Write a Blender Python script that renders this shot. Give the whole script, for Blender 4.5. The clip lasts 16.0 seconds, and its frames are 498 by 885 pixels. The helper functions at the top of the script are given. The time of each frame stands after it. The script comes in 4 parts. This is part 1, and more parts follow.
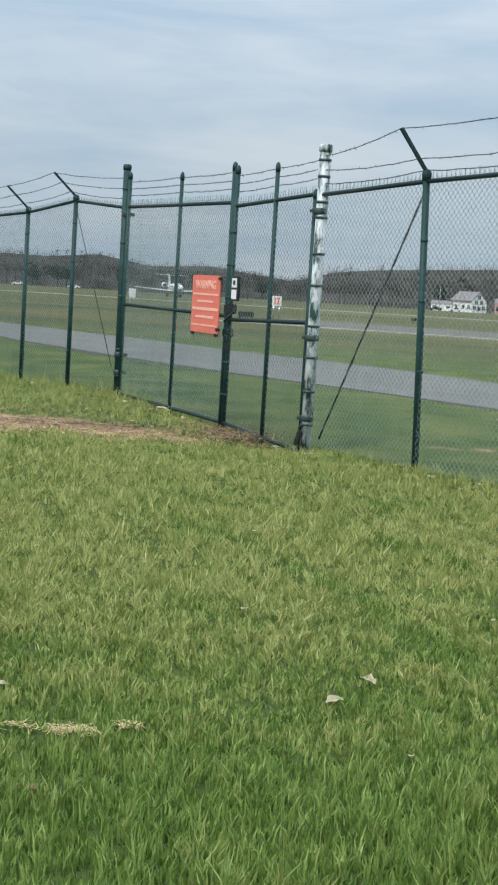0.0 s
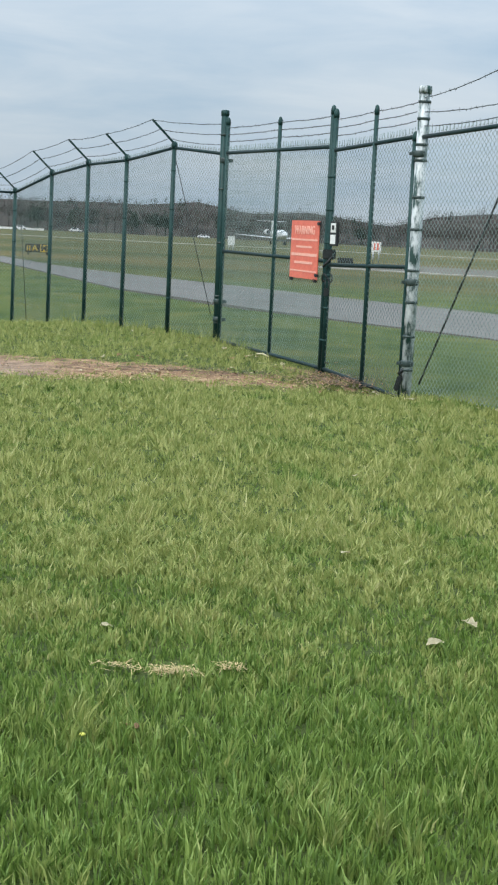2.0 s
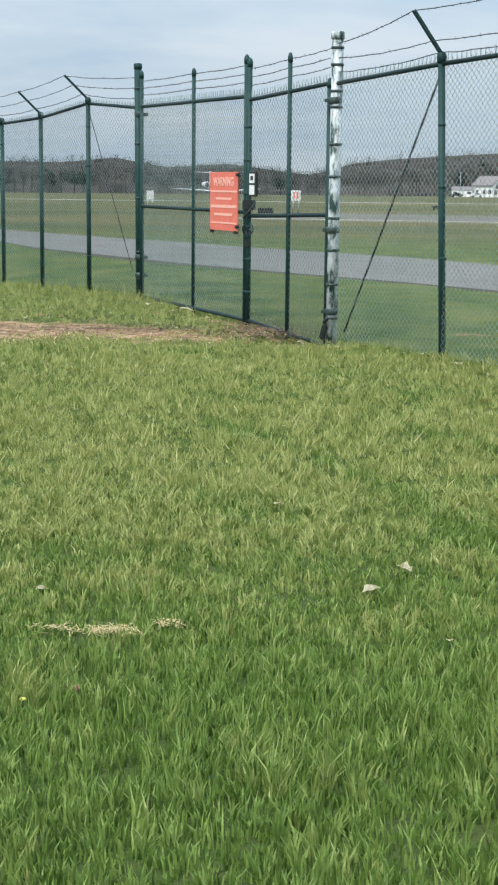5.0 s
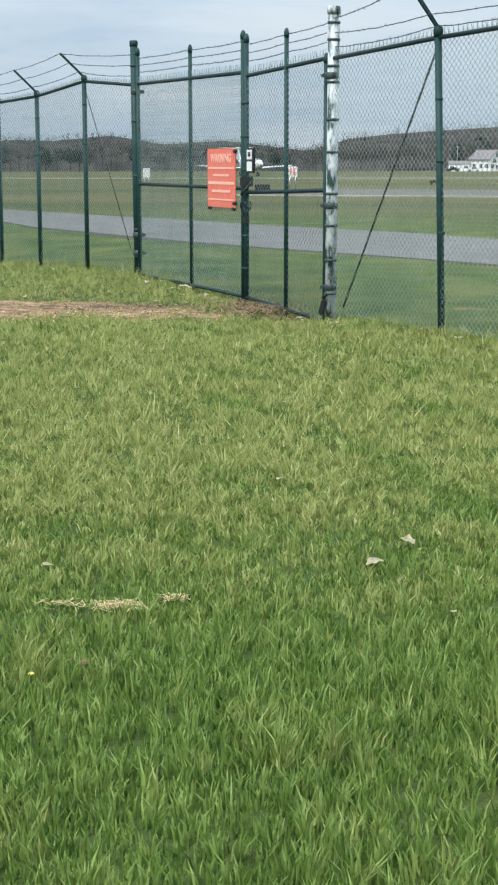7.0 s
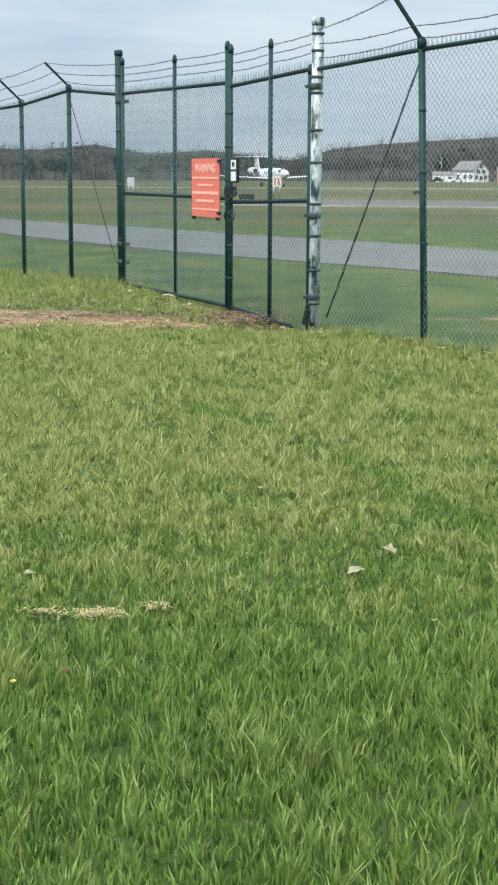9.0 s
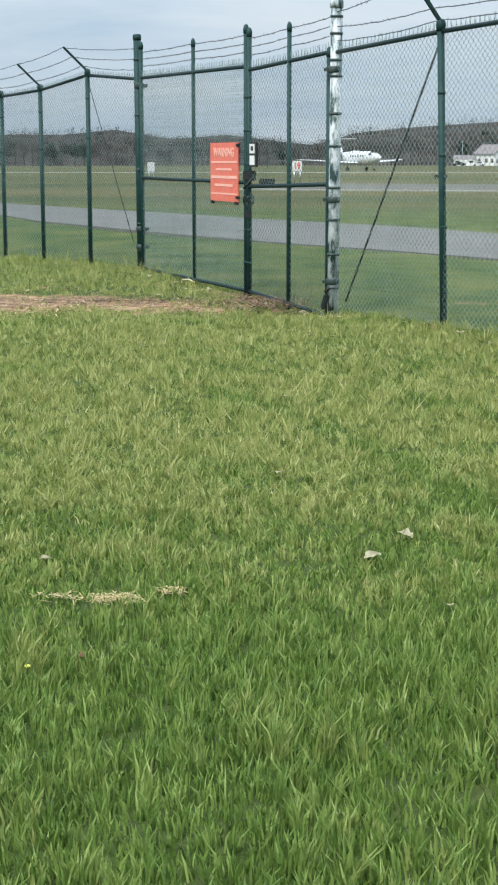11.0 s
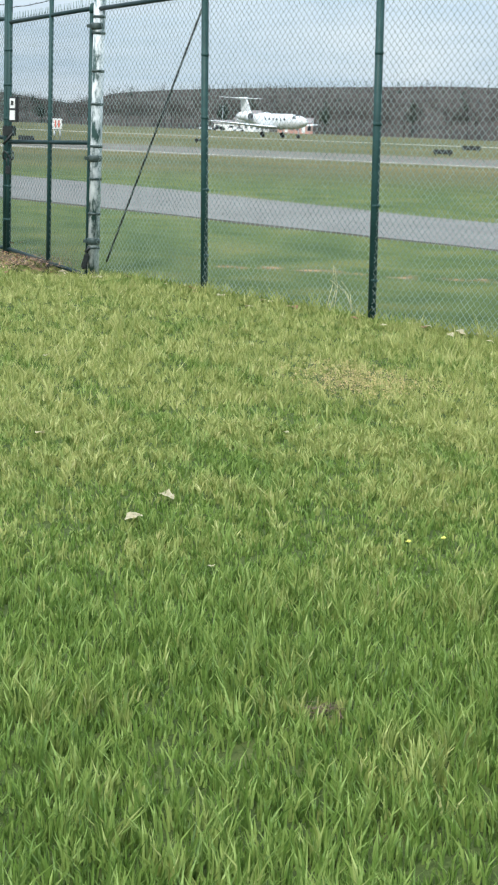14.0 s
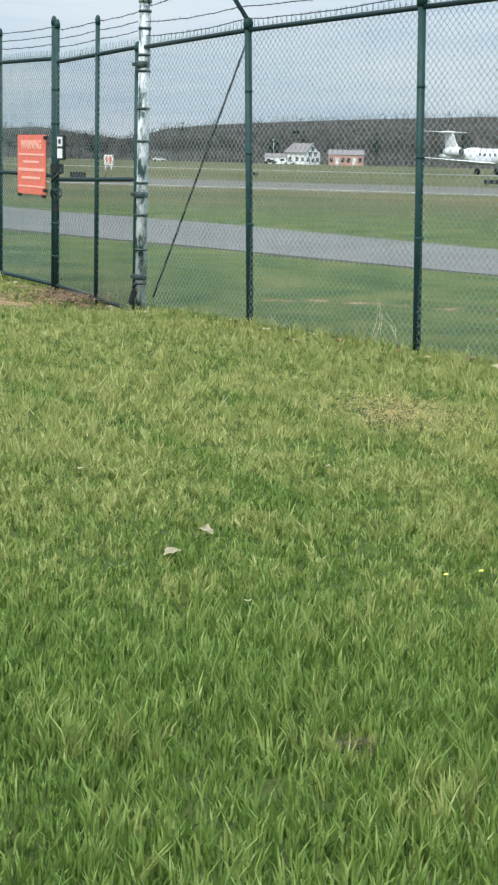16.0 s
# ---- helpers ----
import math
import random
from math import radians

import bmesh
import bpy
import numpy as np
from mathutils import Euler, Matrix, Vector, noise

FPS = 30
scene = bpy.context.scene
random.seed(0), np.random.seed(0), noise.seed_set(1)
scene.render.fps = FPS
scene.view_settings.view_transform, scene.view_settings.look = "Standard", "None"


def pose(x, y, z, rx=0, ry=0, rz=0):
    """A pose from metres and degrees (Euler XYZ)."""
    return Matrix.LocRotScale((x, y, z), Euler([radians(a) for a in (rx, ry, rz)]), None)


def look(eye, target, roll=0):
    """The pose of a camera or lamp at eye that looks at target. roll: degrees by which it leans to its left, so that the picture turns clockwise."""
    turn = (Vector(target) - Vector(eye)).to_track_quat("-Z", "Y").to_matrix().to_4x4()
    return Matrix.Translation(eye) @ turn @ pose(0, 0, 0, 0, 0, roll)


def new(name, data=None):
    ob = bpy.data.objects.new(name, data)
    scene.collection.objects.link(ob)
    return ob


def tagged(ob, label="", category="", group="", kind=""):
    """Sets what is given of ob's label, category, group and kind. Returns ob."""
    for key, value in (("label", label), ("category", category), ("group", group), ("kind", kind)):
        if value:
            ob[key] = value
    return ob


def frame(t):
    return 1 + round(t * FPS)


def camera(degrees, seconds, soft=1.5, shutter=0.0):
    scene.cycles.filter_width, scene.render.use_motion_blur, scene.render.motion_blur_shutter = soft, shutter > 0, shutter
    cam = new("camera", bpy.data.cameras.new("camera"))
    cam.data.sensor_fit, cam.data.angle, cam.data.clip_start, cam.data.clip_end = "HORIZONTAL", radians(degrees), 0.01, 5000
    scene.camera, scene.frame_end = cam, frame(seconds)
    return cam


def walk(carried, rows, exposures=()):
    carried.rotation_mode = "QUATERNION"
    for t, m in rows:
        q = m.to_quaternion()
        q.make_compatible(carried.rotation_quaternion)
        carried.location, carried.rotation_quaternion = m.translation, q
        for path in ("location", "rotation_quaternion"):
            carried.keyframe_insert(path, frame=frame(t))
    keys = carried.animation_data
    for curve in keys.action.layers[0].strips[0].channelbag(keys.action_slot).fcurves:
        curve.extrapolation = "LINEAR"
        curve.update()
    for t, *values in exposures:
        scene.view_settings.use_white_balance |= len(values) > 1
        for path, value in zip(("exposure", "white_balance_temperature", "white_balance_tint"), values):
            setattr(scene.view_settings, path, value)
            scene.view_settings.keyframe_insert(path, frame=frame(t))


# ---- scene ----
SKY_K = 0.12
cam = camera(18.0, 16.0, soft=2.2, shutter=0.12)
PATH = [
    (0, (-0.316, -3.018, 1.71), (-0.254, -1.028, 1.517), 3.5),
    (0.5, (-0.306, -3.009, 1.712), (-0.273, -1.019, 1.515), 3.2),
    (1, (-0.31, -3.017, 1.707), (-0.31, -1.029, 1.496), 3.2),
    (1.5, (-0.319, -3.011, 1.692), (-0.357, -1.025, 1.459), 3.1),
    (2, (-0.314, -3.021, 1.693), (-0.375, -1.04, 1.427), 2.8),
    (2.5, (-0.323, -3.007, 1.694), (-0.388, -1.031, 1.395), 2.5),
    (3, (-0.31, -3.02, 1.693), (-0.368, -1.047, 1.367), 2.0),
    (3.5, (-0.322, -3.011, 1.692), (-0.362, -1.041, 1.349), 1.8),
    (4, (-0.316, -3.011, 1.689), (-0.337, -1.041, 1.347), 1.4),
    (4.5, (-0.316, -3.003, 1.689), (-0.307, -1.03, 1.361), 1.0),
    (4.7, (-0.311, -2.999, 1.695), (-0.29, -1.025, 1.373), 0.8),
    (6.8, (-0.317, -3.05, 1.694), (-0.278, -1.081, 1.348), -0.1),
    (7, (-0.325, -3.038, 1.692), (-0.294, -1.069, 1.341), -0.1),
    (7.5, (-0.334, -3.049, 1.694), (-0.314, -1.081, 1.336), -0.1),
    (8, (-0.335, -3.041, 1.69), (-0.308, -1.073, 1.334), 0.1),
    (8.5, (-0.336, -3.05, 1.693), (-0.292, -1.081, 1.344), 0.3),
    (9, (-0.321, -3.067, 1.695), (-0.269, -1.097, 1.356), 0.2),
    (9.2, (-0.321, -3.045, 1.693), (-0.268, -1.074, 1.358), 0.4),
    (11.3, (-0.297, -3.043, 1.686), (-0.276, -1.078, 1.315), 0.0),
    (11.5, (-0.313, -3.016, 1.679), (-0.292, -1.054, 1.295), 0.3),
    (12, (-0.323, -3.046, 1.679), (-0.288, -1.092, 1.257), 0.2),
    (12.5, (-0.325, -3.025, 1.671), (-0.234, -1.078, 1.22), 0.5),
    (13, (-0.317, -2.991, 1.669), (-0.132, -1.051, 1.218), 1.2),
    (13.5, (-0.314, -3.005, 1.672), (-0.026, -1.072, 1.245), 2.0),
    (14, (-0.315, -2.999, 1.673), (0.017, -1.067, 1.274), 2.3),
    (14.5, (-0.298, -3.045, 1.688), (0.005, -1.106, 1.305), 2.1),
    (15, (-0.285, -3.026, 1.68), (-0.047, -1.077, 1.298), 1.3),
    (15.5, (-0.271, -3.005, 1.68), (-0.067, -1.05, 1.31), 1.1),
    (16, (-0.251, -3.041, 1.693), (0.013, -1.092, 1.332), 1.4),
]
walk(cam, [(t, look(eye, target, roll)) for t, eye, target, roll in PATH], exposures=[(0, -0.12), (2.5, 0.0), (7, 0.13), (9, 0.14), (11.5, 0.11), (12.0, 0.24), (12.5, 0.44), (13.5, 0.41), (14.5, 0.28), (16, 0.17)])

# ---------------------------------------------------------------- world and sun
SUN_EL, SUN_AZ = radians(48), radians(215)


def make_world():
    w = bpy.data.worlds.new("world")
    scene.world = w
    w.use_nodes = True
    nt = w.node_tree
    nt.nodes.clear()
    n = nt.nodes.new
    sky = n("ShaderNodeTexSky")
    sky.sky_type, sky.sun_disc = "NISHITA", False
    sky.sun_elevation, sky.sun_rotation = SUN_EL, SUN_AZ
    sky.air_density, sky.dust_density = 1.0, 1.5
    tint = n("ShaderNodeMix")
    tint.data_type, tint.blend_type = "RGBA", "MULTIPLY"
    tint.inputs[0].default_value = 1.0
    tint.inputs[7].default_value = (SKY_K * 1.0, SKY_K * 1.0, SKY_K * 1.0, 1)
    nt.links.new(sky.outputs[0], tint.inputs[6])
    # broken cloud layers: stretched noise on the sky's direction
    co = n("ShaderNodeTexCoord")
    mp = n("ShaderNodeMapping")
    mp.inputs["Scale"].default_value = (3.0, 3.0, 17.0)
    mp.inputs["Location"].default_value = (0.3, 0.1, 0.45)
    nt.links.new(co.outputs["Generated"], mp.inputs[0])
    nz = n("ShaderNodeTexNoise")
    nz.inputs["Scale"].default_value, nz.inputs["Detail"].default_value, nz.inputs["Roughness"].default_value = 1.7, 7, 0.55
    nz.inputs["Distortion"].default_value = 0.35
    nt.links.new(mp.outputs[0], nz.inputs["Vector"])
    shade = n("ShaderNodeValToRGB")
    shade.color_ramp.elements[0].position, shade.color_ramp.elements[0].color = 0.34, (0.54, 0.70, 0.865, 1)
    shade.color_ramp.elements[1].position, shade.color_ramp.elements[1].color = 0.67, (0.79, 0.89, 0.985, 1)
    nt.links.new(nz.outputs[0], shade.inputs[0])
    mix = n("ShaderNodeMix")
    mix.data_type = "RGBA"
    mix.inputs[0].default_value = 0.86
    nt.links.new(tint.outputs[2], mix.inputs[6])
    nt.links.new(shade.outputs[0], mix.inputs[7])
    # an overcast sky is about three times as bright overhead as at the horizon
    sep = n("ShaderNodeSeparateXYZ")
    nt.links.new(co.outputs["Generated"], sep.inputs[0])
    up = n("ShaderNodeMath")
    up.operation, up.use_clamp = "MAXIMUM", True
    up.inputs[1].default_value = 0.0
    nt.links.new(sep.outputs[2], up.inputs[0])
    po = n("ShaderNodeMath")
    po.operation = "POWER"
    po.inputs[1].default_value = 1.5
    nt.links.new(up.outputs[0], po.inputs[0])
    lum = n("ShaderNodeMath")
    lum.operation = "MULTIPLY_ADD"
    lum.inputs[1].default_value, lum.inputs[2].default_value = 2.5, 0.80
    nt.links.new(po.outputs[0], lum.inputs[0])
    bg = n("ShaderNodeBackground")
    nt.links.new(lum.outputs[0], bg.inputs[1])
    out = n("ShaderNodeOutputWorld")
    nt.links.new(mix.outputs[2], bg.inputs[0])
    nt.links.new(bg.outputs[0], out.inputs[0])


make_world()
sun = new("sun", bpy.data.lights.new("sun", "SUN"))
sun.data.energy, sun.data.angle, sun.data.color = 2.7, radians(12), (1.0, 0.95, 0.87)
sun.matrix_world = look((0, 0, 0), (-math.sin(SUN_AZ) * math.cos(SUN_EL), -math.cos(SUN_AZ) * math.cos(SUN_EL), -math.sin(SUN_EL)))


# ---------------------------------------------------------------- materials
def base_mat(name, rough=0.6, metal=0.0):
    m = bpy.data.materials.new(name)
    m.use_nodes = True
    b = m.node_tree.nodes["Principled BSDF"]
    b.inputs["Roughness"].default_value, b.inputs["Metallic"].default_value = rough, metal
    return m, m.node_tree, b


def noise_node(nt, scale, detail=4, coord="Object", stretch=(1, 1, 1), rough=0.55):
    co = nt.nodes.new("ShaderNodeTexCoord")
    mp = nt.nodes.new("ShaderNodeMapping")
    mp.inputs["Scale"].default_value = stretch
    nz = nt.nodes.new("ShaderNodeTexNoise")
    nz.inputs["Scale"].default_value, nz.inputs["Detail"].default_value, nz.inputs["Roughness"].default_value = scale, detail, rough
    if coord == "World":
        g = nt.nodes.new("ShaderNodeNewGeometry")
        nt.links.new(g.outputs["Position"], mp.inputs[0])
    else:
        nt.links.new(co.outputs[coord], mp.inputs[0])
    nt.links.new(mp.outputs[0], nz.inputs["Vector"])
    return nz.outputs[0]


def ramp(nt, fac, stops):
    r = nt.nodes.new("ShaderNodeValToRGB")
    els = r.color_ramp.elements
    while len(els) < len(stops):
        els.new(0.5)
    for e, (p, c) in zip(els, stops):
        e.position, e.color = p, (*c, 1)
    nt.links.new(fac, r.inputs[0])
    return r.outputs[0]


def mixed(nt, fac, a, b, mode="MIX"):
    m = nt.nodes.new("ShaderNodeMix")
    m.data_type, m.blend_type = "RGBA", mode
    for sock, v in ((m.inputs[0], fac), (m.inputs[6], a), (m.inputs[7], b)):
        if isinstance(v, (int, float)):
            sock.default_value = v
        elif isinstance(v, tuple):
            sock.default_value = (*v, 1)
        else:
            nt.links.new(v, sock)
    return m.outputs[2]


def bump(nt, b, height, strength=0.3, dist=0.01):
    n = nt.nodes.new("ShaderNodeBump")
    n.inputs["Strength"].default_value, n.inputs["Distance"].default_value = strength, dist
    nt.links.new(height, n.inputs["Height"])
    nt.links.new(n.outputs[0], b.inputs["Normal"])


def two_tone(name, a, b, scale, rough=0.6, metal=0.0, grain=0.0, lo=0.35, hi=0.65, coord="Object", stretch=(1, 1, 1), spec=0.5, bump_d=0.002):
    m, nt, p = base_mat(name, rough, metal)
    col = ramp(nt, noise_node(nt, scale, 6, coord, stretch), [(lo, a), (hi, b)])
    fine = noise_node(nt, scale * 9, 3, coord, stretch)
    col = mixed(nt, 0.35, col, ramp(nt, fine, [(0.3, tuple(v * 0.7 for v in a)), (0.7, tuple(min(1, v * 1.2) for v in b))]))
    nt.links.new(col, p.inputs["Base Color"])
    p.inputs["Specular IOR Level"].default_value = spec
    if grain:
        bump(nt, p, fine, grain, bump_d)
    return m


GREEN = two_tone("green_vinyl", (0.008, 0.034, 0.032), (0.019, 0.058, 0.054), 6, rough=0.55, grain=0.15, spec=0.25)
MESH_GREEN = two_tone("green_mesh_wire", (0.10, 0.165, 0.155), (0.20, 0.275, 0.26), 3, rough=0.32)
# lighter copy of the mesh wire: the right bays' brighter light put into colour
LIT_MESH = two_tone("lit_mesh_wire", (0.155, 0.23, 0.215), (0.28, 0.355, 0.34), 3, rough=0.32)
RAIL_GREEN = two_tone("green_pipe", (0.007, 0.022, 0.024), (0.014, 0.037, 0.038), 5, rough=0.5, grain=0.1, spec=0.25)
WIRE = two_tone("barbed_wire_steel", (0.035, 0.045, 0.048), (0.08, 0.095, 0.10), 8, rough=0.55, metal=0.2)
CHAIN = two_tone("dark_steel", (0.012, 0.016, 0.016), (0.04, 0.045, 0.045), 20, rough=0.5, metal=0.5)
STEEL_BAND = two_tone("band_steel", (0.012, 0.032, 0.030), (0.055, 0.078, 0.072), 12, rough=0.5, metal=0.2)


def peeled_paint():
    m, nt, p = base_mat("peeled_paint", 0.55)
    patch = noise_node(nt, 9.0, 8, "World", (1, 1, 0.35), 0.7)
    col = ramp(nt, patch, [(0.425, (0.012, 0.045, 0.038)), (0.455, (0.17, 0.21, 0.21)), (0.53, (0.48, 0.52, 0.53)), (0.66, (0.66, 0.69, 0.69))])
    nt.links.new(col, p.inputs["Base Color"])
    bump(nt, p, patch, 0.3, 0.003)
    return m


PEELED = peeled_paint()


def lawn_mat():
    m, nt, p = base_mat("lawn_soil_and_turf", 0.9)
    big = noise_node(nt, 0.55, 5, "World")
    mid = noise_node(nt, 3.5, 6, "World")
    fine = noise_node(nt, 70, 5, "World")
    turf = ramp(nt, mid, [(0.30, (0.022, 0.042, 0.007)), (0.55, (0.055, 0.085, 0.014)), (0.75, (0.12, 0.13, 0.034))])
    far = ramp(nt, big, [(0.3, (0.030, 0.052, 0.013)), (0.7, (0.058, 0.078, 0.023))])
    turf = mixed(nt, 0.45, turf, far)
    turf = mixed(nt, 0.35, turf, ramp(nt, fine, [(0.3, (0.014, 0.024, 0.006)), (0.7, (0.11, 0.13, 0.042))]))
    at = nt.nodes.new("ShaderNodeAttribute")
    at.attribute_name = "bare"
    ragged = nt.nodes.new("ShaderNodeMath")
    ragged.operation = "MULTIPLY_ADD"
    nt.links.new(mid, ragged.inputs[0])
    ragged.inputs[1].default_value = 0.75
    nt.links.new(at.outputs["Fac"], ragged.inputs[2])
    mask = ramp(nt, ragged.outputs[0], [(0.56, (0, 0, 0)), (0.68, (1, 1, 1))])
    soil = ramp(nt, noise_node(nt, 4.5, 9, "World", (0.7, 1.3, 1), 0.65), [(0.33, (0.060, 0.036, 0.020)), (0.44, (0.17, 0.100, 0.055)), (0.55, (0.34, 0.215, 0.125)), (0.70, (0.46, 0.34, 0.21))])
    grit = nt.nodes.new("ShaderNodeAttribute")
    grit.attribute_name = "gravel"
    soil = mixed(nt, grit.outputs["Fac"], soil, ramp(nt, fine, [(0.3, (0.14, 0.105, 0.080)), (0.7, (0.36, 0.29, 0.235))]))
    field = nt.nodes.new("ShaderNodeAttribute")
    field.attribute_name = "airfield"
    dry = ramp(nt, noise_node(nt, 0.035, 5, "World", (1, 2.6, 1)), [(0.35, (0.048, 0.062, 0.019)), (0.5, (0.082, 0.080, 0.028)), (0.66, (0.122, 0.100, 0.038))])
    near_field = ramp(nt, noise_node(nt, 0.8, 9, "World"), [(0.35, (0.036, 0.062, 0.013)), (0.5, (0.064, 0.091, 0.020)), (0.65, (0.108, 0.116, 0.031))])
    fld = mixed(nt, field.outputs["Color"], turf, near_field)
    sep = nt.nodes.new("ShaderNodeAttribute")
    sep.attribute_name = "dry"
    fld = mixed(nt, sep.outputs["Fac"], fld, dry)
    nt.links.new(mixed(nt, mask, fld, soil), p.inputs["Base Color"])
    p.inputs["Specular IOR Level"].default_value = 0.15
    bump(nt, p, fine, 0.6, 0.02)
    return m


LAWN = lawn_mat()


def blade_mat():
    m, nt, p = base_mat("grass_blade", 0.55)
    g = nt.nodes.new("ShaderNodeNewGeometry")
    own = nt.nodes.new("ShaderNodeAttribute")
    own.attribute_name = "tuft"
    pick = nt.nodes.new("ShaderNodeMix")
    pick.inputs[0].default_value = 0.62
    nt.links.new(g.outputs["Random Per Island"], pick.inputs[2])
    nt.links.new(own.outputs["Fac"], pick.inputs[3])
    pick = pick.outputs[0]
    island = ramp(nt, pick, [(0.1, (0.040, 0.078, 0.014)), (0.45, (0.118, 0.200, 0.037)), (0.75, (0.225, 0.312, 0.078)), (0.97, (0.255, 0.335, 0.095)), (1.0, (0.34, 0.35, 0.14))])
    patch = noise_node(nt, 1.1, 5, "World")
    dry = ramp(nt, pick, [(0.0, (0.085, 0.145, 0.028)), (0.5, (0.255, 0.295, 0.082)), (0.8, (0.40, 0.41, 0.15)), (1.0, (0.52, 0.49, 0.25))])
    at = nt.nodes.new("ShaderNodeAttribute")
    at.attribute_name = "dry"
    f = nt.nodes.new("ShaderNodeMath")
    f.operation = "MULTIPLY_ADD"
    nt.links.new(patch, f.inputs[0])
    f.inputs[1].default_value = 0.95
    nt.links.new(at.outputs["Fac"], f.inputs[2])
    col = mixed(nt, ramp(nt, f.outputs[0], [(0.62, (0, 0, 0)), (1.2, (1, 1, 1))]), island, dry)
    nt.links.new(col, p.inputs["Base Color"])
    p.inputs["Specular IOR Level"].default_value = 0.3
    tr = nt.nodes.new("ShaderNodeBsdfTranslucent")
    nt.links.new(col, tr.inputs[0])
    mx = nt.nodes.new("ShaderNodeMixShader")
    mx.inputs[0].default_value = 0.3
    out = nt.nodes["Material Output"]
    nt.links.new(p.outputs[0], mx.inputs[1])
    nt.links.new(tr.outputs[0], mx.inputs[2])
    nt.links.new(mx.outputs[0], out.inputs[0])
    return m


BLADE = blade_mat()
ASPHALT = two_tone("weathered_asphalt", (0.118, 0.113, 0.104), (0.160, 0.153, 0.140), 0.5, rough=0.9, grain=0.4, coord="World", spec=0.2)
CONCRETE = two_tone("pale_concrete", (0.26, 0.25, 0.21), (0.36, 0.345, 0.29), 0.4, rough=0.9, coord="World", spec=0.2)
RUNWAY = two_tone("runway_asphalt", (0.098, 0.090, 0.074), (0.145, 0.132, 0.108), 0.3, rough=0.9, coord="World", spec=0.2)
SIGN_RED = two_tone("faded_red_sign", (0.66, 0.135, 0.090), (0.76, 0.19, 0.13), 7, rough=0.45)
SIGN_PALE = two_tone("pale_pink_print", (0.82, 0.36, 0.28), (0.90, 0.50, 0.40), 20, rough=0.5)
BLACK = two_tone("black_plastic", (0.010, 0.011, 0.012), (0.022, 0.023, 0.024), 10, rough=0.5)
OFFWHITE = two_tone("offwhite_panel", (0.62, 0.64, 0.62), (0.78, 0.80, 0.78), 9, rough=0.5)
WHITE_PAINT = two_tone("white_paint", (0.56, 0.575, 0.585), (0.68, 0.69, 0.70), 0.9, rough=0.35)
GLASS_DARK = two_tone("dark_window", (0.012, 0.015, 0.02), (0.03, 0.035, 0.045), 2, rough=0.12)
ENGINE_DARK = two_tone("engine_intake", (0.02, 0.02, 0.022), (0.05, 0.05, 0.055), 4, rough=0.5)
METAL = two_tone("bare_metal", (0.45, 0.46, 0.48), (0.6, 0.61, 0.63), 5, rough=0.35, metal=0.8)
RUBBER = two_tone("rubber", (0.012, 0.012, 0.013), (0.03, 0.03, 0.03), 9, rough=0.85)
YELLOW = two_tone("sign_yellow", (0.42, 0.31, 0.04), (0.52, 0.38, 0.06), 4, rough=0.5)
ROOF_GREY = two_tone("roof_shingle", (0.15, 0.13, 0.13), (0.24, 0.215, 0.21), 1.5, rough=0.9)
BRICK_RED = two_tone("red_brick_wall", (0.42, 0.20, 0.15), (0.58, 0.36, 0.30), 0.9, rough=0.9)
CLAPBOARD = two_tone("white_clapboard", (0.76, 0.76, 0.74), (0.84, 0.84, 0.82), 0.7, rough=0.7)
WINDSOCK = two_tone("orange_cloth", (0.7, 0.2, 0.05), (0.8, 0.3, 0.08), 5, rough=0.8)
HILL = two_tone("woods_mass", (0.038, 0.036, 0.035), (0.082, 0.072, 0.064), 0.3, rough=1.0, coord="World", stretch=(1, 1, 0.5), spec=0.0)
DEAD_LEAF = two_tone("dry_pale_leaf", (0.42, 0.36, 0.22), (0.62, 0.56, 0.38), 30, rough=0.75)
BROWN_LEAF = two_tone("brown_leaf", (0.22, 0.12, 0.06), (0.38, 0.22, 0.12), 30, rough=0.8)
STRAW = two_tone("dry_straw", (0.36, 0.27, 0.12), (0.54, 0.43, 0.21), 40, rough=0.85)
THATCH = two_tone("dark_thatch", (0.045, 0.030, 0.018), (0.12, 0.078, 0.045), 30, rough=0.9)
DRY_GRASS = two_tone("yellowed_grass", (0.30, 0.215, 0.075), (0.47, 0.35, 0.14), 30, rough=0.85)
STALK = two_tone("dry_stalk", (0.50, 0.44, 0.26), (0.66, 0.60, 0.40), 30, rough=0.85)
DANDELION = two_tone("yellow_petals", (0.58, 0.58, 0.09), (0.70, 0.68, 0.16), 60, rough=0.7)
BARK = two_tone("bark", (0.075, 0.062, 0.052), (0.14, 0.12, 0.10), 0.6, rough=0.95)


def woods_mat(name, tones):
    m, nt, p = base_mat(name, 0.95)
    g = nt.nodes.new("ShaderNodeNewGeometry")
    col = ramp(nt, g.outputs["Random Per Island"], [(i / (len(tones) - 1), c) for i, c in enumerate(tones)])
    patch = ramp(nt, noise_node(nt, 0.03, 5, "World"), [(0.35, (0.72, 0.72, 0.76)), (0.65, (1.1, 1.06, 1.03))])
    nt.links.new(mixed(nt, 1.0, col, patch, "MULTIPLY"), p.inputs["Base Color"])
    p.inputs["Specular IOR Level"].default_value = 0.1
    return m


WOODS = woods_mat("bare_woods", [(0.066, 0.060, 0.061), (0.078, 0.069, 0.067), (0.092, 0.080, 0.075), (0.076, 0.080, 0.060), (0.104, 0.091, 0.083)])
PINE = woods_mat("pine_needles", [(0.030, 0.046, 0.034), (0.045, 0.062, 0.045), (0.036, 0.052, 0.040)])


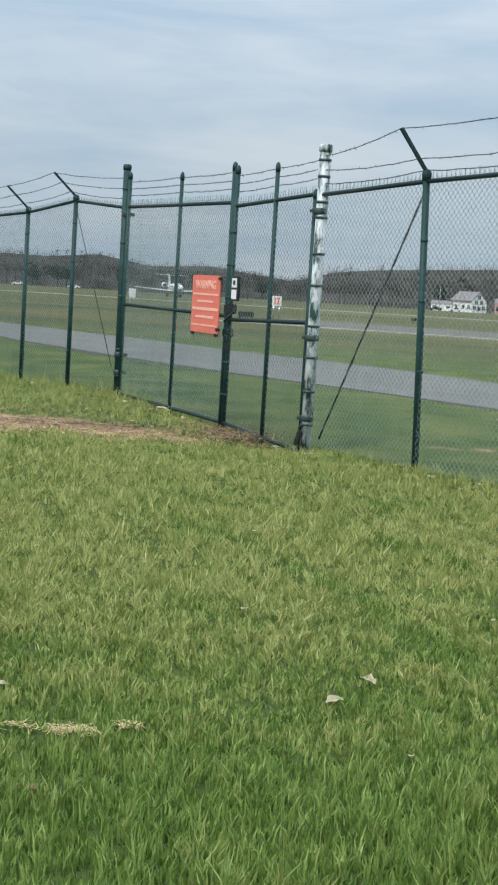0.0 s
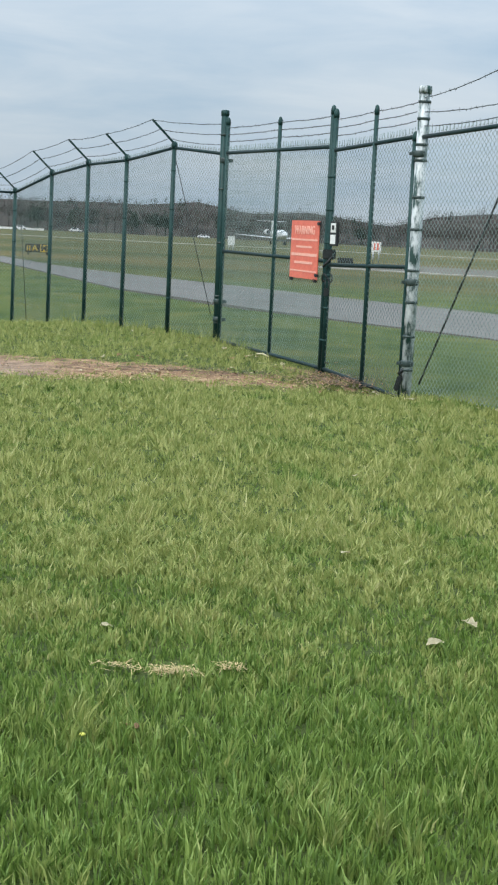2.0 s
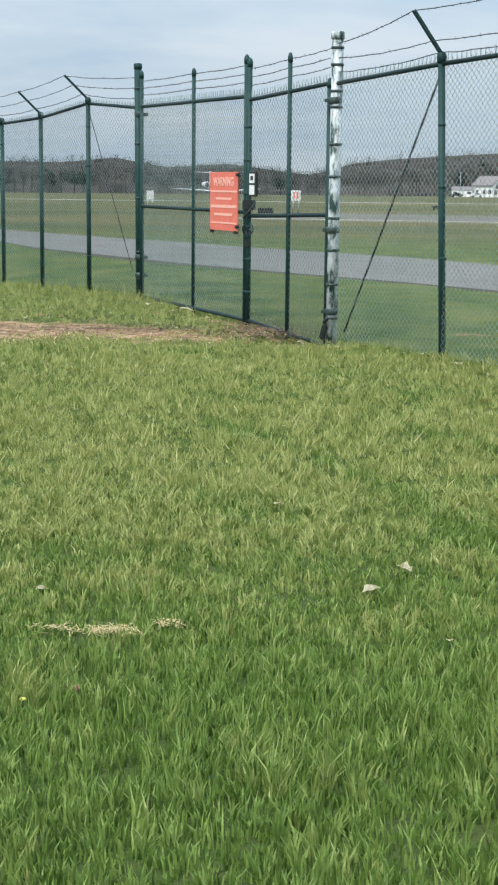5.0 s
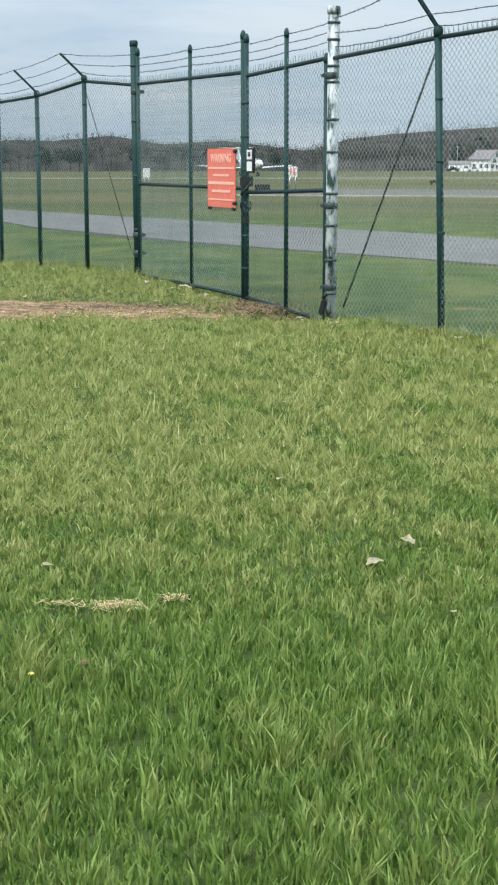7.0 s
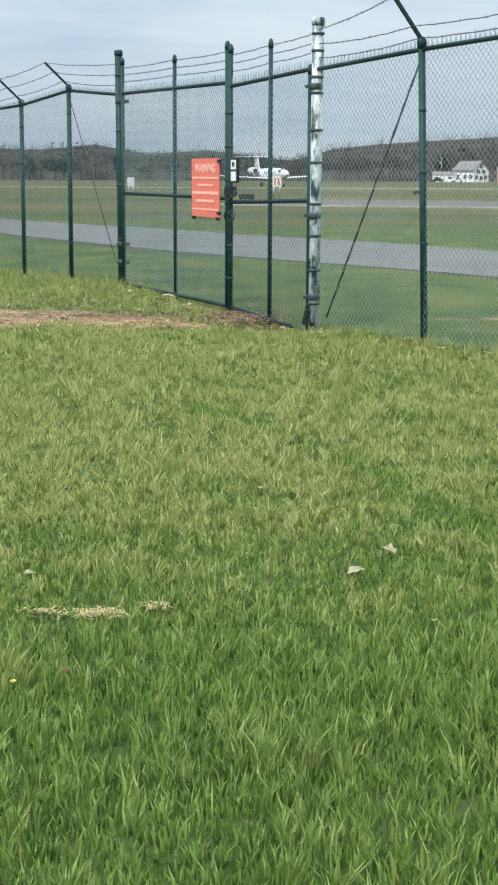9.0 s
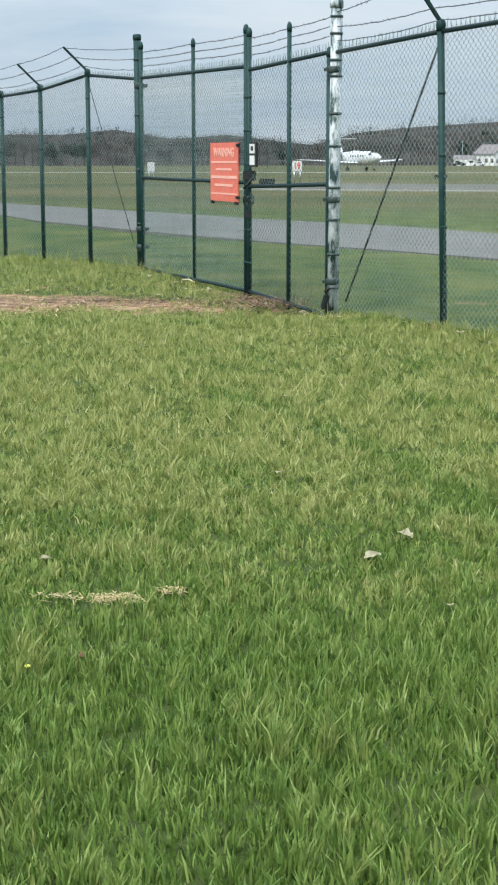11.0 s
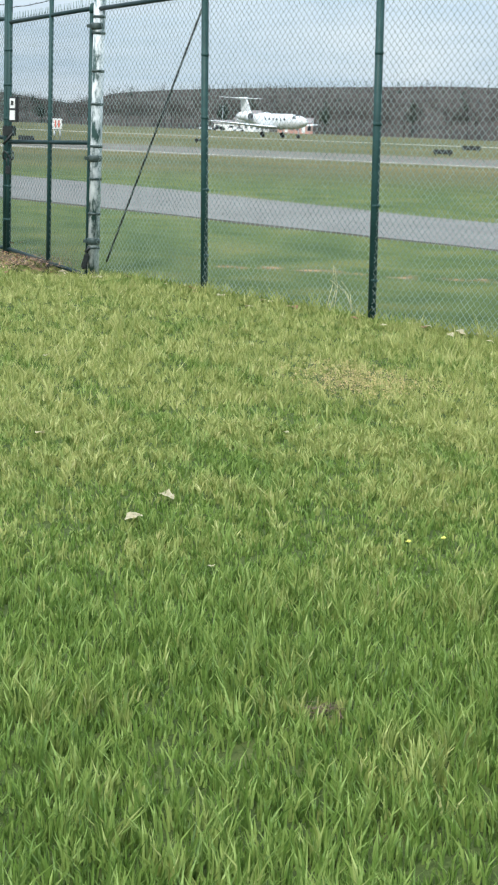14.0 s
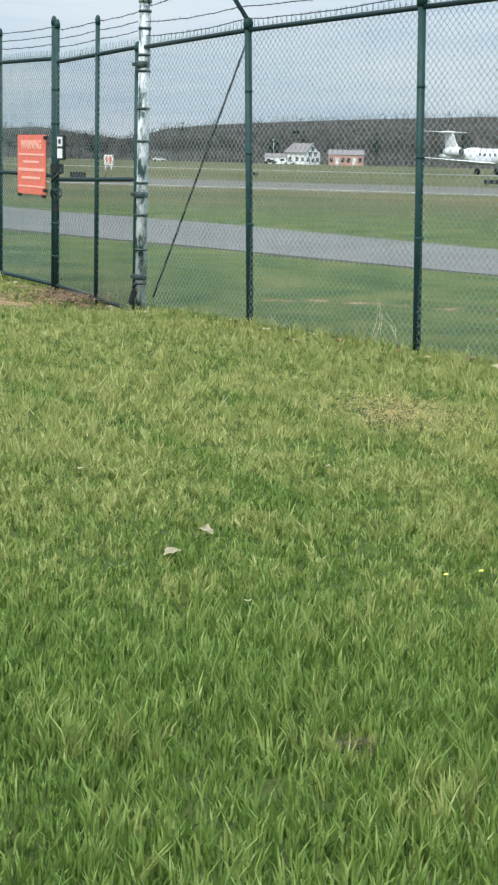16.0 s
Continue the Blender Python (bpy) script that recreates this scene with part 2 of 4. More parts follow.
# ---------------------------------------------------------------- mesh helpers
def part(name, bm, material, parent=None, label=""):
    """One mesh object, under a thing or a part."""
    me = bpy.data.meshes.new(name)
    bm.to_mesh(me)
    bm.free()
    me.materials.append(material)
    ob = new(name, me)
    if parent is not None:
        ob.parent = parent
    if label:
        tagged(ob, label)
    return ob


def smooth(ob):
    for p in ob.data.polygons:
        p.use_smooth = True
    return ob


def thing(name, at=(0, 0, 0), rz=0.0):
    ob = new(name)
    ob.matrix_basis = pose(*at, 0, 0, rz)
    return ob


def tube(bm, a, b, r, n=10, r2=None, caps=True):
    a, b = Vector(a), Vector(b)
    d = b - a
    q = d.to_track_quat("Z", "Y").to_matrix()
    r2 = r if r2 is None else r2
    ra = [bm.verts.new(a + q @ Vector((math.cos(k * 2 * math.pi / n) * r, math.sin(k * 2 * math.pi / n) * r, 0))) for k in range(n)]
    rb = [bm.verts.new(b + q @ Vector((math.cos(k * 2 * math.pi / n) * r2, math.sin(k * 2 * math.pi / n) * r2, 0))) for k in range(n)]
    for k in range(n):
        f = bm.faces.new((ra[k], ra[(k + 1) % n], rb[(k + 1) % n], rb[k]))
        f.smooth = True
    if caps:
        bm.faces.new(ra[::-1])
        bm.faces.new(rb)


def lathe(bm, prof, n=16, axis=None):
    """prof: (radius, height) up the z axis; axis: a matrix that lays it elsewhere."""
    axis = axis or Matrix()
    rings = [[bm.verts.new(axis @ Vector((math.cos(k * 2 * math.pi / n) * r, math.sin(k * 2 * math.pi / n) * r, z))) for k in range(n)] for r, z in prof]
    for lo, hi in zip(rings, rings[1:]):
        for k in range(n):
            f = bm.faces.new((lo[k], lo[(k + 1) % n], hi[(k + 1) % n], hi[k]))
            f.smooth = True
    bm.faces.new(rings[0][::-1])
    bm.faces.new(rings[-1])


def box(bm, lo, hi, m=None, bevel=0.0):
    m = m or Matrix()
    v = [bm.verts.new(m @ Vector((x, y, z))) for x in (lo[0], hi[0]) for y in (lo[1], hi[1]) for z in (lo[2], hi[2])]
    fs = [bm.faces.new([v[i] for i in q]) for q in ((0, 1, 3, 2), (4, 6, 7, 5), (0, 4, 5, 1), (2, 3, 7, 6), (0, 2, 6, 4), (1, 5, 7, 3))]
    if bevel:
        es = list({e for f in fs for e in f.edges})
        bmesh.ops.bevel(bm, geom=es, offset=bevel, segments=2, affect="EDGES")


def raw(name, verts, faces, material, parent=None):
    me = bpy.data.meshes.new(name)
    me.from_pydata([tuple(v) for v in verts], [], faces)
    me.materials.append(material)
    ob = new(name, me)
    if parent is not None:
        ob.parent = parent
    return ob


# ---------------------------------------------------------------- ground
def sstep(a, b, x):
    t = np.clip((x - a) / (b - a), 0, 1)
    return t * t * (3 - 2 * t)


def ground_z(x, y):
    """Height of the ground: level, with a swale at the fence's far corner and small unevenness."""
    z = -0.6 * sstep(185, 245, y) - 1.05 * sstep(260, 540, y) - 0.72 * np.exp(-(((x + 7.0) / 3.2) ** 2) - ((y - 29.5) / 4.0) ** 2)
    z = z - 0.12 * np.exp(-(((x - 0.62) / 0.75) ** 2) - ((y - 14.75) / 1.3) ** 2) - 0.06 * np.exp(-(((x + 0.75) / 0.6) ** 2) - ((y - 18.0) / 1.2) ** 2)
    z = z + 0.012 * np.sin(1.9 * x + 0.7 * y) * np.sin(1.3 * y - 0.8 * x) * (1 - sstep(20, 30, y))
    return z


def bare_at(x, y):
    """Worn strip of soil before the gate, and a small yellowed spot by the fence."""
    mid = 15.2 - 0.14 * (x + 1.5) + 0.22 * np.sin(2.3 * x) + 0.12 * np.sin(6.1 * x + 1)
    w = np.exp(-(((y - mid) / (1.45 - 0.20 * np.clip(x + 3, 0, 3))) ** 2)) * (1 - sstep(-1.1, 0.7, x)) * 0.92
    g2 = 0.38 * np.exp(-(((x - 2.08) / 0.50) ** 2) - (((y - 7.05) / 0.50) ** 2))
    gx = np.interp(y, [14.5, 16.5, 20.83], [0.86, -0.06, -1.62])
    g3 = 0.62 * np.exp(-(((x - gx + 0.20) / 0.24) ** 2)) * sstep(14.4, 15.0, y) * (1 - sstep(17.0, 19.5, y))
    g4 = 0.52 * np.exp(-(((y - 15.3 + 0.42 * (x - 2.6)) / 0.30) ** 2)) * sstep(1.9, 2.6, x)
    g5 = np.exp(-(((x - 0.64) / 0.055) ** 2) - (((y - 1.16) / 0.07) ** 2))
    return np.maximum(np.maximum(np.maximum(w, g2), np.maximum(g3, g4)), g5)


def yellow_at(x, y):
    """Yellowed turf: a spot by the fence, old wheel marks and streaks over the lawn."""
    spot = 1.15 * np.exp(-(((x - 2.05) / 0.50) ** 2) - (((y - 7.05) / 0.75) ** 2))
    streak = 0.22 * sstep(3.0, 7.0, y) * np.sin(0.9 * y + 1.1 * x + 1.2 * np.sin(0.8 * x)) * np.sin(2.1 * x - 0.7 * y + np.sin(1.7 * y))
    # mower and wheel marks: darker, taller turf along two bent lines
    marks = 0
    for off in (0.0, 1.25):
        line = np.interp(y, [3.6, 4.6, 5.6, 6.8, 8.6], [1.02 + off, 0.86 + off, 0.66 + off, 0.30 + off, -0.55 + off])
        marks = marks + np.exp(-(((x - line) / 0.16) ** 2)) * sstep(3.2, 4.2, y) * (1 - sstep(7.6, 9.0, y))
    return spot + streak - 0.38 * marks


def fence_side(x, y):
    """Above nought beyond the fence."""
    xs = np.interp(y, [8, 10.5, 12.65, 14.5, 16.5, 20.83, 21.9, 27.96, 60], [4.5, 3.09, 1.83, 0.86, -0.06, -1.62, -2.46, -6.06, -30])
    return x - xs


def make_ground():
    xs = np.concatenate([-np.geomspace(3000, 14, 26), np.arange(-12, 12.01, 0.25), np.geomspace(14, 3000, 26)])
    ys = np.concatenate([-np.geomspace(400, 7, 10), np.arange(-6, 34.01, 0.25), np.geomspace(36, 4000, 44)])
    X, Y = np.meshgrid(xs, ys)
    Z = ground_z(X, Y)
    nx, ny = len(xs), len(ys)
    idx = np.arange(nx * ny).reshape(ny, nx)
    faces = np.stack([idx[:-1, :-1], idx[:-1, 1:], idx[1:, 1:], idx[1:, :-1]], -1).reshape(-1, 4).tolist()
    ob = raw("ground", np.stack([X, Y, Z], -1).reshape(-1, 3).tolist(), faces, LAWN)
    smooth(ob)
    for name, val in (("bare", 0.5 * bare_at(X, Y)), ("gravel", 0.55 * sstep(-2.6, -3.6, X) * np.exp(-(((Y - 14.8) / 1.2) ** 2))), ("airfield", sstep(-0.2, 0.4, fence_side(X, Y)) * sstep(9, 10, Y)), ("dry", sstep(40, 60, Y + 0.5 * X))):
        at = ob.data.attributes.new(name, "FLOAT", "POINT")
        at.data.foreach_set("value", np.clip(val, 0, 1).ravel().astype(np.float32))
    tagged(ob, "mown grass lawn with a worn soil strip and airfield turf beyond", "ground", kind="structure")


make_ground()


def strip(name, near, far, z, material, label, thick=0.02):
    """A paved band between two edges, each a row of (x, y)."""
    bm = bmesh.new()
    top = [[bm.verts.new((x, y, z)) for x, y in row] for row in (near, far)]
    low = [[bm.verts.new((x, y, z - thick - 0.3)) for x, y in row] for row in (near, far)]
    for k in range(len(near) - 1):
        bm.faces.new((top[0][k], top[0][k + 1], top[1][k + 1], top[1][k]))
        bm.faces.new((low[0][k + 1], low[0][k], top[0][k], top[0][k + 1])[::-1])
        bm.faces.new((low[1][k], low[1][k + 1], top[1][k + 1], top[1][k])[::-1])
    bmesh.ops.recalc_face_normals(bm, faces=bm.faces)
    return tagged(part(name, bm, material), label, "pavement", kind="structure")


TAXI_NEAR = [(40, -31), (12, 11), (6.2, 19.8), (2.75, 25.1), (0.2, 28.8), (-1.5, 31.6), (-3.6, 35.6), (-5.4, 39.0), (-8.2, 47), (-14, 64), (-24, 96)]
TAXI_FAR = [(44, -24), (15, 16.0), (8.1, 26.4), (3.9, 35.2), (0.4, 40.2), (-1.9, 44.4), (-4.8, 48.8), (-7.1, 52.5), (-10, 58), (-17, 76), (-27, 105)]
strip("road_taxiway", TAXI_NEAR, TAXI_FAR, 0.03, ASPHALT, "weathered grey asphalt taxiway beyond the fence")
strip("road_runway", [(120, 30), (16, 73.5), (3, 78.4), (-1, 80)], [(128, 48), (20, 92), (5, 98), (0, 81)], 0.03, RUNWAY, "pale grey runway across the airfield")
strip("road_runway_shoulder", [(119, 28.9), (15.7, 72.4), (2.8, 77.3), (-1.2, 78.9)], [(120, 29.9), (15.95, 73.4), (3, 78.3), (-1, 79.9)], 0.05, CONCRETE, "pale concrete edge of the runway")
strip("road_far_taxiway", [(-140, 210), (-20, 168), (40, 160.5), (60, 158), (200, 150)], [(-140, 215), (-20, 171.5), (40, 165), (60, 167), (200, 163)], 0.04, CONCRETE, "pale concrete strip far over the airfield")


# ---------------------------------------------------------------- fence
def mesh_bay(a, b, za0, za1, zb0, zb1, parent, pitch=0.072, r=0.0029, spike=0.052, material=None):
    """Woven chain-link between two uprights: zigzag wires, each hooked into the next; knuckled points over the rail."""
    a, b = np.array(a, float), np.array(b, float)
    length = np.linalg.norm(b - a)
    half = pitch / 2
    n = max(4, int(round(length / half)))
    rows = int(round((za1 - za0) / half))
    side = np.array([-(b - a)[1], (b - a)[0]]) / length
    along = (b - a) / length
    j = np.arange(rows + 1)
    k3 = np.array([[1.0, 0], [-0.5, 0.87], [-0.5, -0.87]])
    V, F = [], []
    for c in range(n):
        # neighbours zigzag against each other and hook together at their bends
        u = np.clip((c + np.where((j + c) % 2, 1.04, -0.04)) / n, 0, 1)
        z = (za0 + (zb0 - za0) * u) + ((za1 - za0) + (zb1 - za1 - zb0 + za0) * u) * j / rows
        p = a + (b - a) * u[:, None] + side * np.where((j // 2 + c) % 2, 0.003, -0.003)[:, None]
        ring = p[:, None, :] + k3[None, :, :1] * r * along + k3[None, :, 1:] * r * side
        base = c * 3 * (rows + 1)
        V.append(np.concatenate([ring, np.repeat(z[:, None, None], 3, 1)], -1).reshape(-1, 3))
        q = base + 3 * np.arange(rows)[:, None]
        for s3 in range(3):
            t3 = (s3 + 1) % 3
            F.append(np.concatenate([q + s3, q + t3, q + t3 + 3, q + s3 + 3], 1))
    V, F = np.concatenate(V), np.concatenate(F).tolist()
    if spike:
        # twisted selvage: a pair of cut ends stands up over every second bend
        V, rng = V.tolist(), np.random.default_rng(n)
        for c in np.arange(0.5, n - 0.4, 2.0):
            u = c / n
            q = a + (b - a) * u
            z = za1 + (zb1 - za1) * u
            for lean in (-0.010, 0.010):
                tip = q + along * (lean + rng.normal(0, 0.004)) + side * rng.normal(0, 0.006)
                i = len(V)
                V += [[*(q + along * k[0] * 0.0042 + side * k[1] * 0.0042), z - 0.03] for k in k3]
                V += [[*(tip + along * k[0] * 0.0026 + side * k[1] * 0.0026), z + spike + rng.normal(0, 0.1 * spike)] for k in k3]
                F += [(i, i + 1, i + 4, i + 3), (i + 1, i + 2, i + 5, i + 4), (i + 2, i, i + 3, i + 5), (i + 3, i + 4, i + 5)]
    ob = raw("mesh", V, F, material or MESH_GREEN, parent)
    ob.data.polygons.foreach_set("use_smooth", [True] * len(F))
    return ob


def barbed(a, b, parent, sag=0.02, seed=0):
    """A twisted strand with barbs."""
    rng = random.Random(seed)
    bm = bmesh.new()
    a, b = Vector(a), Vector(b)
    n = max(6, int((b - a).length / 0.12))
    pts = [a.lerp(b, k / n) + Vector((0, 0, -4 * sag * (k / n) * (1 - k / n) + rng.uniform(-0.004, 0.004))) for k in range(n + 1)]
    pts[0], pts[-1] = a, b
    for p, q in zip(pts, pts[1:]):
        tube(bm, p, q, 0.0050, 5, caps=False)
    for p in pts[1:-1]:
        for _ in range(2):
            d = Vector((rng.uniform(-1, 1), rng.uniform(-1, 1), rng.uniform(-1, 1))).normalized() * 0.022
            tube(bm, p - d, p + d, 0.0022, 4, 0.0008)
    return part("barbed_wire", bm, WIRE, parent)


def post(name, base, top, r, parent, material, cap=True, flat=False):
    bm = bmesh.new()
    tube(bm, Vector(base) - Vector((0, 0, 0.3)), top, r, 14)
    ob = part(name, bm, material, parent)
    if cap:
        bm = bmesh.new()
        d = (Vector(top) - Vector(base)).normalized()
        m = Matrix.Translation(top) @ d.to_track_quat("Z", "Y").to_matrix().to_4x4()
        if flat:
            lathe(bm, [(r * 1.12, -0.07), (r * 1.16, -0.03), (r * 1.12, 0.0), (r * 0.95, 0.012), (r * 0.4, 0.016)], 14, m)
        else:
            lathe(bm, [(r * 1.15, -0.05), (r * 1.18, 0.0), (r * 1.1, 0.015), (r * 0.8, 0.045), (r * 0.3, 0.06)], 14, m)
        part("cap", bm, material, ob)
    return ob


def rail(name, a, b, r, parent, material=None):
    bm = bmesh.new()
    tube(bm, a, b, r, 12)
    return part(name, bm, material or RAIL_GREEN, parent)


def bands(base, top, r, heights, parent, material=None):
    base, top = Vector(base), Vector(top)
    for h in heights:
        k = (h - base.z) / (top.z - base.z)
        c = base.lerp(top, k)
        d = (top - base).normalized()
        m = Matrix.Translation(c) @ d.to_track_quat("Z", "Y").to_matrix().to_4x4()
        bm = bmesh.new()
        lathe(bm, [(r * 1.02, -0.014), (r * 1.12, -0.012), (r * 1.12, 0.012), (r * 1.02, 0.014)], 14, m)
        if material is not GREEN:
            tube(bm, m @ Vector((r, -0.012, 0)), m @ Vector((r + 0.03, -0.012, 0)), 0.008, 6)
        part("band", bm, material or STEEL_BAND, parent)


def arm(top, tip, parent):
    """The slanted holder of the barbed wire: a pressed channel on a cap."""
    top, tip = Vector(top), Vector(tip)
    bm = bmesh.new()
    lathe(bm, [(0.045, -0.06), (0.05, 0.0), (0.042, 0.03), (0.02, 0.05)], 12, Matrix.Translation(top))
    d = tip - top
    m = Matrix.Translation(top) @ d.to_track_quat("Z", "Y").to_matrix().to_4x4()
    box(bm, (-0.024, -0.005, 0), (0.024, 0.005, d.length), m)
    box(bm, (-0.024, 0.004, 0), (-0.018, 0.024, d.length), m)
    box(bm, (0.018, 0.004, 0), (0.024, 0.024, d.length), m)
    return part("wire_arm", bm, GREEN, parent)


R3, R2, R1 = (4.30, 8.35), (3.07, 10.50), (1.86, 12.63)
GPR, GC, GPL = (0.86, 14.50), (-0.063, 16.50), (-1.62, 20.83)
L = [(-2.475, 21.93), (-3.39, 23.47), (-4.227, 24.88), (-5.108, 26.36), (-6.09, 28.01)]
LTOP = [2.94, 2.775, 2.725, 2.565, 2.235]


def right_fence():
    f = thing("chain_link_fence")
    tagged(f, "green vinyl chain-link fence with slanted barbed-wire arms beside the gate", "fence", "airport fence")
    tops = {"r3": (4.20, 8.37, 3.02), "r2": (2.985, 10.52, 2.98), "r1": (1.765, 12.64, 2.90)}
    bases = {"r3": (*R3, 0), "r2": (*R2, 0), "r1": (*R1, 0.0)}
    for k in ("r1", "r2", "r3"):
        p = post("post", bases[k], tops[k], 0.036, f, GREEN, cap=False)
        t = Vector(tops[k])
        arm(t + Vector((0, 0, 0.05)), t + Vector((-0.30, -0.08, 0.47)), p)
        bands(bases[k], tops[k], 0.036, (0.35, 1.0, 1.7, 2.3), p, GREEN)
    g = Vector((*GPR, 2.80))
    pts = [g, Vector(tops["r1"]) - Vector((0, 0, 0.02)), Vector(tops["r2"]) - Vector((0, 0, 0.02)), Vector(tops["r3"])]
    for a, b in zip(pts, pts[1:]):
        rail("top_rail", a, b, 0.024, f)
    feet = [(*GPR, 0.03), (*R1, 0.03), (*R2, 0.03), (*R3, 0.03)]
    for (p, q, a, b) in zip(feet, feet[1:], pts, pts[1:]):
        mesh_bay(((p[0] + a.x) / 2, (p[1] + a.y) / 2), ((q[0] + b.x) / 2, (q[1] + b.y) / 2), p[2], a.z + 0.05, q[2], b.z + 0.05, f, r=0.0029, material=LIT_MESH)
    for s, k in enumerate((1.0, 0.34, 0.08)):
        tip = [Vector(tops[q]) + Vector((0, 0, 0.05)) + Vector((-0.30, -0.08, 0.42)) * k for q in ("r1", "r2", "r3")]
        start = Vector((GPR[0], GPR[1], 3.22 - 0.15 * s))
        for a, b in zip([start] + tip, tip):
            barbed(a, b, f, 0.03, s)
    bm = bmesh.new()
    tube(bm, (1.77, 12.82, 2.76), (0.99, 14.26, 0.12), 0.011, 8)
    part("brace_rod", bm, CHAIN, f, "thin dark diagonal truss rod")
    return f


def gate_posts():
    a = thing("gate_post")
    tagged(a, "thick steel gate post with peeling green paint and clamps", "post", "gate posts")
    top = (GPR[0] + 0.02, GPR[1], 3.34)
    post("pipe", (*GPR, -0.12), top, 0.064, a, PEELED, flat=True)
    bands((*GPR, -0.12), top, 0.064, (0.25, 0.62, 1.0, 1.35, 1.8, 2.15, 2.55, 2.72, 3.0, 3.18), a)
    for z in (0.32, 1.22, 2.62):
        bm = bmesh.new()
        m = Matrix.Translation((GPR[0], GPR[1], z))
        lathe(bm, [(0.068, -0.035), (0.076, -0.025), (0.076, 0.025), (0.068, 0.035)], 14, m)
        box(bm, (-0.115, -0.02, -0.018), (-0.06, 0.03, 0.018), m, 0.004)
        part("hinge", bm, STEEL_BAND, a, "bolted pipe hinge")
    bm = bmesh.new()
    m = Matrix.Translation((GPR[0] - 0.09, GPR[1] - 0.05, 0.10))
    box(bm, (-0.03, -0.02, -0.09), (0.03, 0.02, 0.09), m @ pose(0, 0, 0, 0, 14, 0), 0.015)
    tube(bm, m @ Vector((0.0, 0, 0.1)), m @ Vector((0.09, 0.03, 0.2)), 0.018, 8)
    part("drop_latch", bm, CHAIN, a, "dark weathered lower latch bracket")
    b = thing("gate_post")
    tagged(b, "thick green steel gate post at the far leaf", "post", "gate posts")
    top = (GPL[0] - 0.02, GPL[1], 3.45)
    post("pipe", (*GPL, -0.06), top, 0.055, b, GREEN, flat=True)
    bands((*GPL, 0), top, 0.055, (0.3, 0.7, 1.5, 2.3, 2.75, 3.1), b)
    for z in (0.35, 0.62, 2.72):
        bm = bmesh.new()
        m = Matrix.Translation((GPL[0], GPL[1], z))
        lathe(bm, [(0.062, -0.04), (0.072, -0.03), (0.072, 0.03), (0.062, 0.04)], 14, m)
        box(bm, (0.04, -0.06, -0.025), (0.13, 0.0, 0.025), m, 0.005)
        part("hinge", bm, STEEL_BAND, b, "bolted pipe hinge")


def gate_leaf(h, e, width_label, hinge_rise, z_rail, z_mid, seed, z_low, at):
    """A leaf from its hinge side h to its free side e, standing clear of the post."""
    g = thing("gate_leaf")
    tagged(g, width_label, "gate", "gate leaves")
    h, e = Vector((*h, 0)), Vector((*e, 0))
    d = (e - h).normalized()
    h, e = h + d * 0.12, e - d * 0.05
    up = Vector((0, 0, 1))
    mid = h.lerp(e, at)
    zl = lambda k: z_low[0] + (z_low[1] - z_low[0]) * k
    zr = lambda k: z_rail[0] + (z_rail[1] - z_rail[0]) * k
    for p, k, t in ((h, 0.0, hinge_rise), (mid, at, 0.38), (e, 1.0, 0.44)):
        o = post("upright", p + up * (zl(k) - 0.03), p + up * (zr(k) + t), 0.030 if p is not mid else 0.026, g, GREEN)
    rail("top_rail", h + up * zr(0), e + up * zr(1), 0.024, g)
    rail("middle_rail", h + up * z_mid[0], e + up * z_mid[1], 0.024, g)
    rail("bottom_rail", h + up * zl(0), e + up * zl(1), 0.024, g)
    for a, b, k, j in ((h, mid, 0.0, at), (mid, e, at, 1.0)):
        mesh_bay((a.x, a.y), (b.x, b.y), zl(k) - 0.02, zr(k) + 0.05, zl(j) - 0.02, zr(j) + 0.05, g)
    for s in range(3):
        dz = 0.17 + 0.10 * s
        for a, b, k, j in ((h, mid, 0.0, at), (mid, e, at, 1.0)):
            barbed(a + up * (zr(k) + dz), b + up * (zr(j) + dz), g, 0.012, seed + s)
    bands(e + up * 0.06, e + up * (zr(1) + 0.4), 0.030, (0.4, 0.8, 1.2, 1.6, 2.0, 2.4), g, GREEN)
    return g


